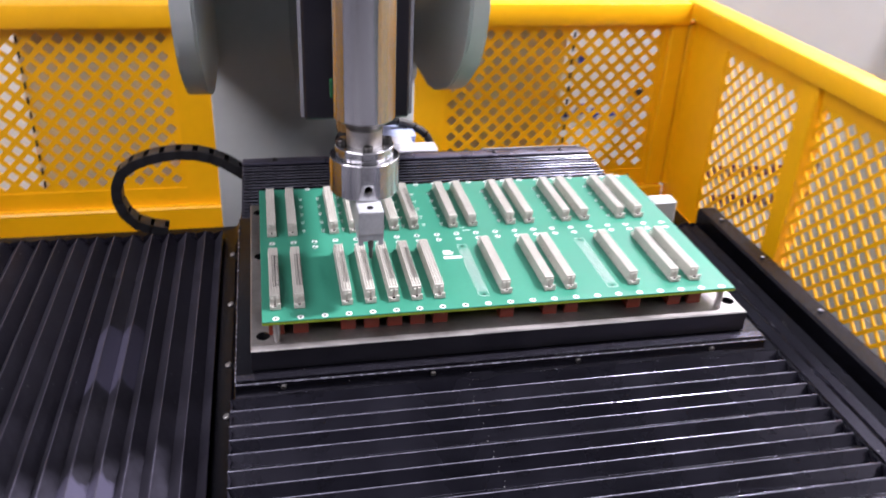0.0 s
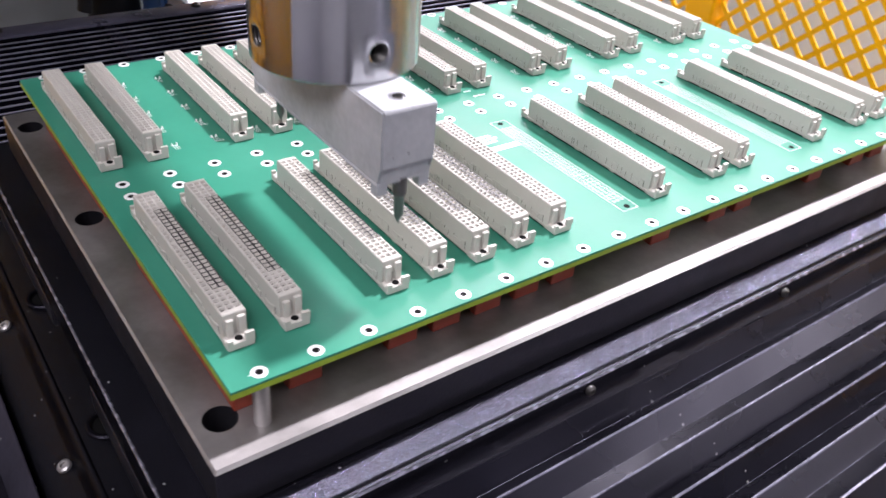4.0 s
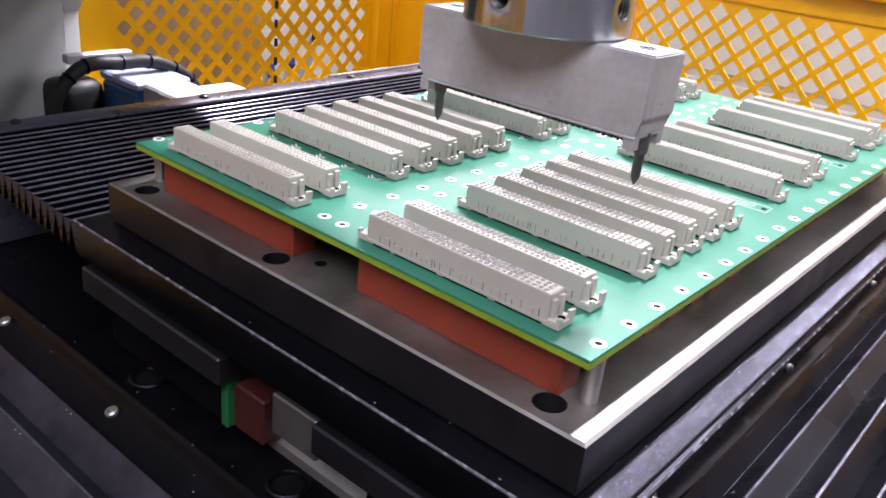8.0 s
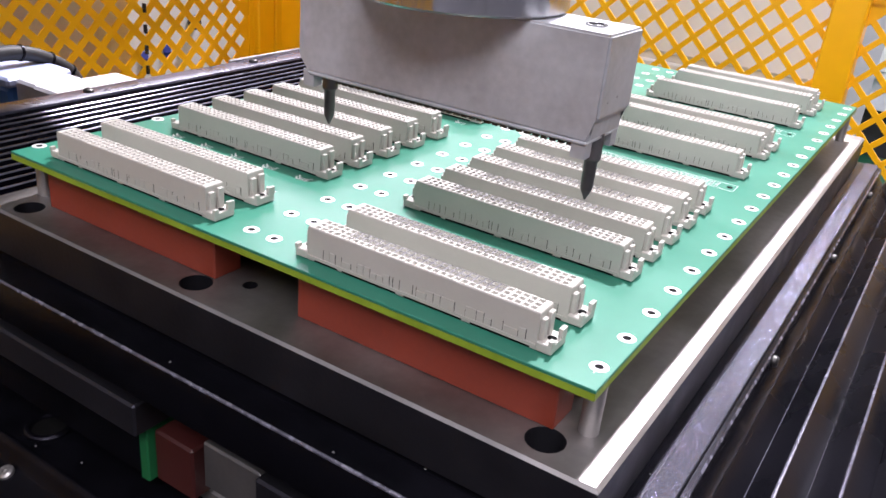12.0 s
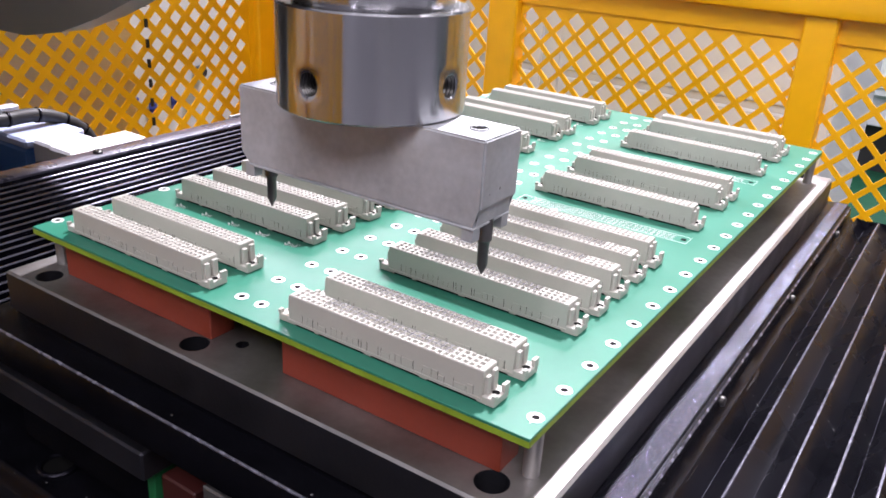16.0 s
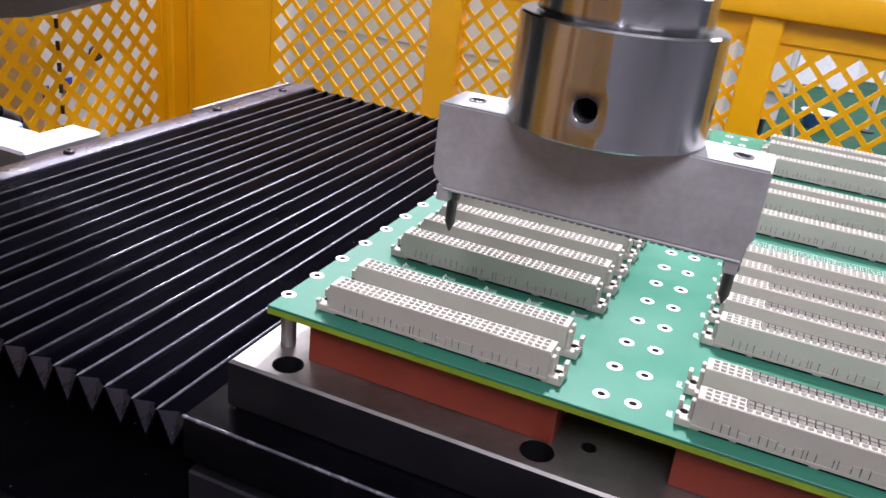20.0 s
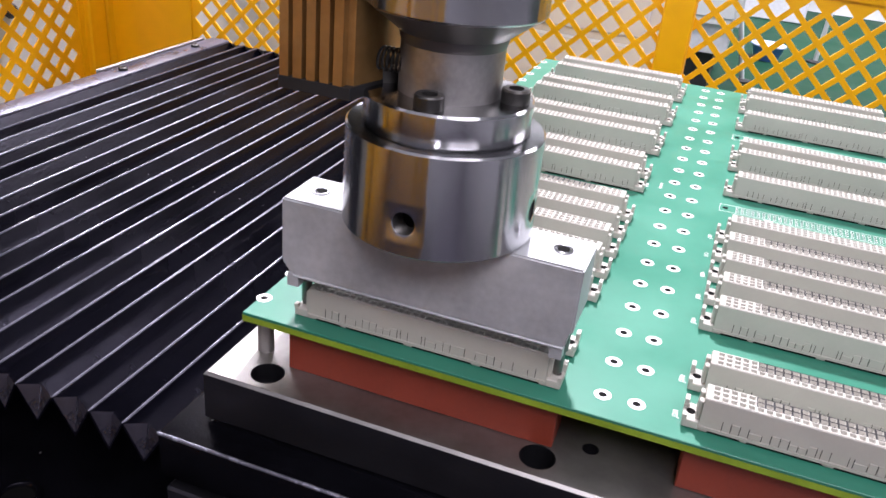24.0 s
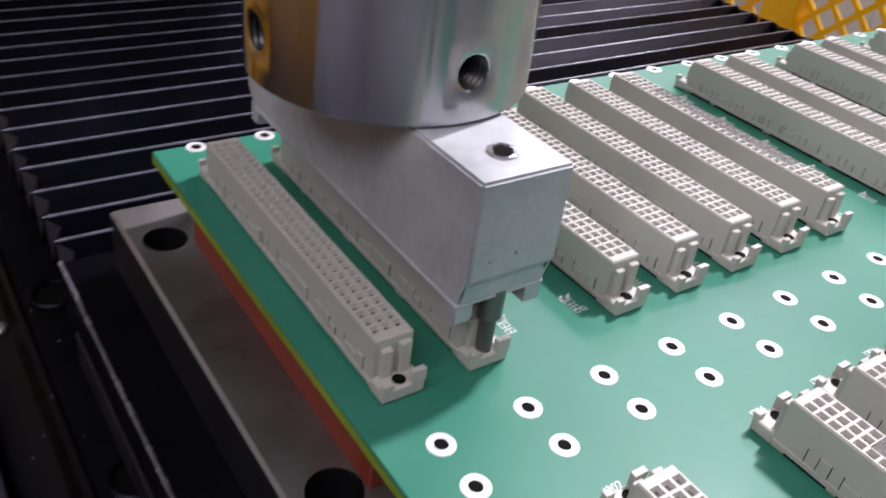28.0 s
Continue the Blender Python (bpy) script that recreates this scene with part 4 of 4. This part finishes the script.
def press_tool():
    g = thing("press_tool", "steel collar with grey press block and two locating pins", "press tool")
    R, z0, z1, zc, r = 0.0296, 0.0458, 0.0772, 0.0560, 0.0042
    bm = bmesh.new()
    half, m, rest = 0.0066, 6, 10
    da = half / R
    angs = []
    for q in range(4):
        c = q * math.pi / 2
        angs += [(c - da + 2 * da * k / m, q) for k in range(m)]
        angs += [(c + da + (math.pi / 2 - 2 * da) * k / rest, -1) for k in range(rest)]
    zs = [z0 + 0.0006] + [zc - half + 2 * half * k / m for k in range(m + 1)] + [z1 - 0.0006]
    n = len(angs)
    grid = [[bm.verts.new((R * math.cos(a), R * math.sin(a), z)) for a, _ in angs] for z in zs]
    for j in range(len(zs) - 1):
        for k in range(n):
            if angs[k][1] >= 0 and 1 <= j <= m:
                continue
            f = bm.faces.new((grid[j][k], grid[j][(k + 1) % n], grid[j + 1][(k + 1) % n], grid[j + 1][k]))
            f.smooth = True
    for z, zz, row in ((z0 + 0.0006, z0, grid[0]), (z1 - 0.0006, z1, grid[-1])):
        ring = [bm.verts.new(((R - 0.0006) * math.cos(a), (R - 0.0006) * math.sin(a), zz)) for a, _ in angs]
        for k in range(n):
            bm.faces.new((row[k], row[(k + 1) % n], ring[(k + 1) % n], ring[k]))
        bm.faces.new(ring)
    for q in range(4):
        c, k0 = q * math.pi / 2, q * (m + rest)
        edge = [(j, k) for j, k in [(0, i) for i in range(m)] + [(i, m) for i in range(m)] + [(m, m - i) for i in range(m)] + [(m - i, 0) for i in range(m)]]
        outer = [grid[1 + j][(k0 + k) % n] for j, k in edge]
        ring = []
        for j, k in edge:
            u, w = -half + 2 * half * k / m, -half + 2 * half * j / m
            s = r / math.hypot(u, w)
            ring.append((u * s, w * s))

        def on(u, w, depth, shrink=1.0):
            a = c + u * shrink / R
            return ((R - depth) * math.cos(a), (R - depth) * math.sin(a), zc + w * shrink)
        loops = [outer, [bm.verts.new(on(u, w, 0.0)) for u, w in ring]]
        d = 0.0004
        for k in range(12):
            loops.append([bm.verts.new(on(u, w, d, 0.93 if k % 2 else 0.82)) for u, w in ring])
            d += 0.0006
        for li, (A, B) in enumerate(zip(loops, loops[1:])):
            for k in range(len(A)):
                f = bm.faces.new((A[k], A[(k + 1) % len(A)], B[(k + 1) % len(A)], B[k]))
                f.material_index = 1 if li > 1 else 0
        f = bm.faces.new(loops[-1])
        f.material_index = 2
    part("collar", bm, [CHROME, DARKSTEEL, RECESS_SHADE], g, "polished steel collar with threaded cross bores")
    bm = bmesh.new()
    prof = [(-0.0491, 0.0455), (-0.0491, 0.0245), (-0.0474, 0.0238), (-0.0474, 0.0184), (0.0446, 0.0184), (0.0462, 0.0192), (0.0491, 0.0228), (0.0491, 0.0455)]
    prism(bm, prof, -0.0104, 0.0104, "x")
    bmesh.ops.bevel(bm, geom=bm.edges[:], offset=0.0006, segments=2, affect="EDGES")
    blk = part("press_block", bm, ALU, g, "dull grey milled press block")
    # added toothed strip, standing for the shaded socket rows under the block
    bm = bmesh.new()
    for c in range(32):
        y = (c - 15.5) * 0.00254
        box(bm, -0.0030, 0.0030, y - 0.00085, y + 0.00085, 0.0145, 0.0163)
    box(bm, -0.0032, 0.0032, -0.0425, 0.0425, 0.0161, 0.0186)
    part("shade_comb", bm, DARKSTEEL, blk, "dark toothed strip for the shade under the block")
    boxpart("lower_lip", (-0.0107, 0.0107, -0.0472, 0.0450, 0.0177, 0.0187), ALU, blk, bevel=0.0003)
    for y in (-0.0405, 0.0405):
        bm = bmesh.new()
        tube(bm, [(0.0030, 0.0), (0.0030, 0.0003), (0.0022, 0.0003), (0.0021, -0.0001)], 20, "z", 0, y, 0.0456)
        part("screw_rim", bm, CHROME, blk)
        # the hex recess is a black disc, its shade painted on
        bm = bmesh.new()
        tube(bm, [(0.0019, 0.0), (0.0019, 0.00025)], 6, "z", 0, y, 0.0456)
        part("hex_socket", bm, RECESS_SHADE, blk)
    for y in (-0.045, 0.045):
        bm = bmesh.new()
        tube(bm, [(0.0025, 0.0190), (0.0025, 0.0118), (0.0018, 0.0108), (0.0017, 0.0032), (0.0003, 0.0)], 20, "z", 0, y, 0)
        part("locating_pin", bm, PINSTEEL, g, "stepped steel locating pin")
        for x in (-0.0102, 0.0064):
            boxpart("block_foot", (x, x + 0.0038, y - 0.0020, y + 0.0020, 0.0140, 0.0190), ALU, g)
    ON_RAM.append((g, (0, 0, 0)))


press_tool()


# ---- motor and cable chain behind the table ----
def drive_motor():
    g = thing("drive_motor", "blue and light grey servo drive behind the pleated cover", "motor")
    boxpart("gearbox", (0.1634, 0.238, 0.495, 0.525, -0.140, -0.056), GREYPAINT, g, bevel=0.002)
    boxpart("gearbox_step", (0.166, 0.2075, 0.5255, 0.552, -0.140, -0.0565), GREYPAINT, g, bevel=0.002)
    boxpart("motor_body", (0.161, 0.215, 0.5525, 0.612, -0.140, -0.064), BLUE, g, "blue motor body", bevel=0.003)
    # cap coloured paler than the body for the strong light on its top
    boxpart("motor_cap", (0.160, 0.216, 0.5522, 0.613, -0.0638, -0.056), PALEBLUE, g, "cap painted pale blue for the light on top", bevel=0.002)
    # small dark block set where the gearbox has a notch
    boxpart("notch_block", (0.1600, 0.1662, 0.5300, 0.5420, -0.088, -0.072), RUBBER, g, "small dark block at the notch", bevel=0.001)
    boxpart("plug_box", (0.114, 0.1602, 0.598, 0.638, -0.125, -0.062), RUBBER, g, "black plug housing", bevel=0.012, seg=3)
    boxpart("bracket", (0.128, 0.190, 0.606, 0.616, -0.048, -0.040), GREYPAINT, g, bevel=0.001)
    cu = bpy.data.curves.new("hose", "CURVE")
    cu.dimensions, cu.bevel_depth, cu.bevel_resolution = "3D", 0.0062, 3
    way = ((0.102, -0.085), (0.106, -0.069), (0.118, -0.054), (0.133, -0.045), (0.166, -0.045), (0.193, -0.046), (0.218, -0.055), (0.235, -0.067), (0.245, -0.082))
    sp = cu.splines.new("BEZIER")
    sp.bezier_points.add(len(way) - 1)
    for bp, (x, z) in zip(sp.bezier_points, way):
        bp.co, bp.handle_left_type, bp.handle_right_type = (x, 0.585, z), "AUTO", "AUTO"
    bm = bmesh.new()
    tube(bm, [(0.0060, -0.0012), (0.0070, -0.0008), (0.0070, 0.0008), (0.0060, 0.0012)], 20, "x")
    tie = mesh_of("hose_band", bm, BLACK)
    for k in range(2, 8):
        (xa, za), (xb, zb) = way[k - 1], way[k + 1]
        share("hose_band", tie, g, pose(way[k][0], 0.585, way[k][1], 0, -math.degrees(math.atan2(zb - za, xb - xa)), 0))
    tmp = bpy.data.objects.new("hose", cu)
    scene.collection.objects.link(tmp)
    me = bpy.data.meshes.new_from_object(tmp.evaluated_get(bpy.context.evaluated_depsgraph_get()))
    bpy.data.objects.remove(tmp)
    me.materials.clear()
    me.materials.append(RUBBER)
    ob = new("hose", me)
    ob.parent = g
    tagged(ob, "black corrugated hose")
    ON_SADDLE.append((g, (0, 0, 0)))


drive_motor()


def cable_chain():
    g = thing("cable_chain", "black plastic cable chain looping beside the table", "cable chain")
    way = [(-0.026, -0.086), (-0.048, -0.068), (-0.067, -0.056), (-0.091, -0.0475), (-0.120, -0.0455), (-0.149, -0.0490), (-0.175, -0.0575), (-0.195, -0.0725), (-0.2045, -0.0965), (-0.2010, -0.1240), (-0.182, -0.148), (-0.157, -0.158), (-0.125, -0.160)]
    pts, gap = [way[0]], 0.0205
    for (a, b), (c, d) in zip(way, way[1:]):
        while math.hypot(c - pts[-1][0], d - pts[-1][1]) >= gap:
            px, pz = pts[-1]
            # the next joint lies one pitch further on
            lo, hi = 0.0, 1.0
            for _ in range(24):
                m = (lo + hi) / 2
                lo, hi = (m, hi) if math.hypot(a + (c - a) * m - px, b + (d - b) * m - pz) < gap else (lo, m)
            pts.append((a + (c - a) * hi, b + (d - b) * hi))
    bm = bmesh.new()
    for y in (-0.0108, 0.0108):
        prism(bm, [(-0.0125, -0.0052), (-0.0105, -0.0066), (0.0105, -0.0066), (0.0125, -0.0052), (0.0125, 0.0052), (0.0105, 0.0066), (-0.0105, 0.0066), (-0.0125, 0.0052)], y - 0.0012, y + 0.0012, "y")
    plates = mesh_of("chain_link", bm, CHAIN)
    bm = bmesh.new()
    box(bm, -0.0072, 0.0072, -0.0096, 0.0096, 0.0050, 0.0069, 0.0006)
    box(bm, -0.0072, 0.0072, -0.0096, 0.0096, -0.0069, -0.0050, 0.0006)
    bars = mesh_of("crossbar", bm, CHAIN)
    for (a, b), (c, d) in zip(pts, pts[1:]):
        ang = -math.degrees(math.atan2(d - b, c - a))
        link = share("chain_link", plates, g, pose((a + c) / 2, 0.4920, (b + d) / 2, 0, ang, 0) @ pose(0, 0, 0, 0, 180, 0))
        share("crossbar", bars, link, pose(0, 0, 0))
    ON_SADDLE.append((g, (0, 0, 0)))


cable_chain()


# ---- behind the guards ----
def backdrop_things():
    g = thing("notice_board", "white board with blue writing behind the guard", "board")
    boxpart("panel", (0.42, 1.30, 0.86, 0.88, -0.75, 0.30), WHITEWALL, g, bevel=0.003)
    for x, z in ((0.50, -0.17), (0.53, -0.165), (0.56, -0.175), (0.60, -0.17), (0.52, -0.06)):
        bm = bmesh.new()
        box(bm, x, x + 0.012, 0.857, 0.859, z, z + 0.022)
        box(bm, x, x + 0.02, 0.857, 0.859, z + 0.008, z + 0.011)
        part("ink_mark", bm, INK, g, "blue ink mark")
    for z, x0 in ((-0.322, 0.842), (-0.392, 0.868)):
        bm = bmesh.new()
        rnd = random.Random(int(-z * 1000))
        x = x0
        while x < 1.115:
            w = rnd.choice((0.006, 0.009, 0.012))
            box(bm, x, x + w, 0.857, 0.859, z + rnd.choice((0.0, 0.004)), z + rnd.choice((0.026, 0.030)))
            x += w + 0.006
        part("text_row", bm, PURPLEINK, g, "row of dark purple print")
    bm = bmesh.new()
    tube(bm, [(0.009, 0.859), (0.011, 0.853), (0.008, 0.848)], 16, "y", 0.655, 0, -0.120)
    part("knob", bm, RUBBER, g, "black knob")
    g2 = thing("backing_sheet", "beige-grey sheet leaning behind the guard", "sheet")
    boxpart("sheet", (0.165, 0.44, 0.7215, 0.726, FLOOR_Z, 0.20), BEIGE, g2)
    boxpart("sheet", (-0.455, -0.17, 0.7215, 0.726, FLOOR_Z, 0.20), BEIGE, g2)
    g4 = thing("partition_panel", "white partition panel behind the guard", "panel")
    boxpart("panel", (-1.40, -0.47, 0.90, 0.92, FLOOR_Z, 0.30), WHITEWALL, g4, bevel=0.003)
    for x, y, lean in ((5.38, -0.54, 2), (4.56, -0.14, -14), (6.6, -1.15, 0)):
        p = thing("pole_stand", "slim white pole stand on the green floor", "stand", "pole stands in the hall", at=pose(x, y, FLOOR_Z + 0.004))
        bm = bmesh.new()
        tube(bm, [(0.05, 0), (0.05, 0.010), (0.015, 0.018)], 24)
        part("base", bm, RUBBER, p)
        bm = bmesh.new()
        tube(bm, [(0.014, 0.01), (0.014, 0.44)], 16)
        part("pole", bm, WHITEWALL, p, at=pose(0, 0, 0, lean, 0, 0))
    b = thing("plastic_basin", "blue plastic basin standing on the green floor", "basin", at=pose(5.25, -0.25, FLOOR_Z + 0.004))
    bm = bmesh.new()
    tube(bm, [(0.070, 0), (0.095, 0.085), (0.098, 0.090), (0.090, 0.090), (0.066, 0.012)], 32)
    part("tub", bm, BLUE, b)
    bm = bmesh.new()
    tube(bm, [(0.095, 0.084), (0.104, 0.086), (0.104, 0.093), (0.095, 0.095)], 32)
    part("rim", bm, PALEBLUE, b)
    c = thing("floor_crate", "grey plastic crate with a dark lid by the far wall", "crate")
    boxpart("body", (6.70, 7.30, -0.50, 0.10, FLOOR_Z + 0.004, -0.66), GREYPAINT, c, bevel=0.01)
    boxpart("lid", (6.68, 7.32, -0.52, 0.12, -0.66, -0.60), RUBBER, c, bevel=0.01)
    m = thing("machine_cabinet", "white machine cabinet on a dark plinth across the walkway", "cabinet")
    boxpart("upper_body", (4.00, 4.90, -0.06, 1.20, -0.58, 0.45), WHITEWALL, m, bevel=0.008)
    boxpart("lower_body", (4.04, 4.88, -0.03, 1.18, -0.72, -0.58), GREYPAINT, m, bevel=0.004)
    boxpart("plinth", (4.12, 4.84, 0.03, 1.14, FLOOR_Z + 0.004, -0.72), RUBBER, m)
    for k in range(2):
        boxpart("door", (3.992, 4.004, -0.03 + 0.61 * k, 0.56 + 0.61 * k, -0.54, 0.41), WHITEWALL, m, bevel=0.003)
    g3 = thing("storage_cabinet", "white metal cabinet with drawer seams beyond the guard", "cabinet")
    boxpart("body", (1.30, 1.80, 0.05, 1.60, FLOOR_Z, 0.40), WHITEWALL, g3, bevel=0.004)
    for k in range(5):
        for y0 in (0.08, 0.60, 1.12):
            boxpart("drawer_front", (1.292, 1.302, y0, y0 + 0.48, FLOOR_Z + 0.05 + k * 0.25, FLOOR_Z + 0.05 + k * 0.25 + 0.235), WHITEWALL, g3, bevel=0.003)


backdrop_things()


# ---- what moves ----
def motions():
    for ob, (x, y, z) in ON_TABLE:
        walk(ob, [(t, pose(x - slot_x(t), y - cross_y(t), z)) for t in TIMES])
    for ob, (x, y, z) in ON_SADDLE:
        walk(ob, [(t, pose(x - slot_x(t), y - 0.0607, z)) for t in TIMES])
    for ob, (x, y, z) in ON_RAM:
        walk(ob, [(t, pose(x, y, z + mm * 0.001)) for t, mm in LIFT])
    for ob, k, start, end, count, top_near, top_far, slant, axis in PLEATS:
        rows = []
        for t in TIMES:
            a, b = start(t), end(t)
            # the pleats next to the table open first
            uneven = 0.16 * max(0.0, b - a - 0.2) if top_near != top_far else 0.0
            place = []
            for j in (k, k + 1):
                u = (j + (0.10 * math.sin(j * 7.3) if 0 < j < 2 * count else 0.0)) / (2 * count)
                place.append(a + (b - a) * (u + uneven * math.sin(math.pi * u)))
            ridge, h = place[k % 2], place[1] - place[0]
            top = top_near + (top_far - top_near) * (k + k % 2) / (2 * count)
            tilt = math.degrees(math.acos(min(1.0, abs(h) / slant))) * (-1 if k % 2 == 0 else 1)
            rows.append((t, pose(0, ridge, top, tilt, 0, 0) if axis == "x" else pose(ridge, 0, top, 0, -tilt, 0)))
        walk(ob, rows)


motions()
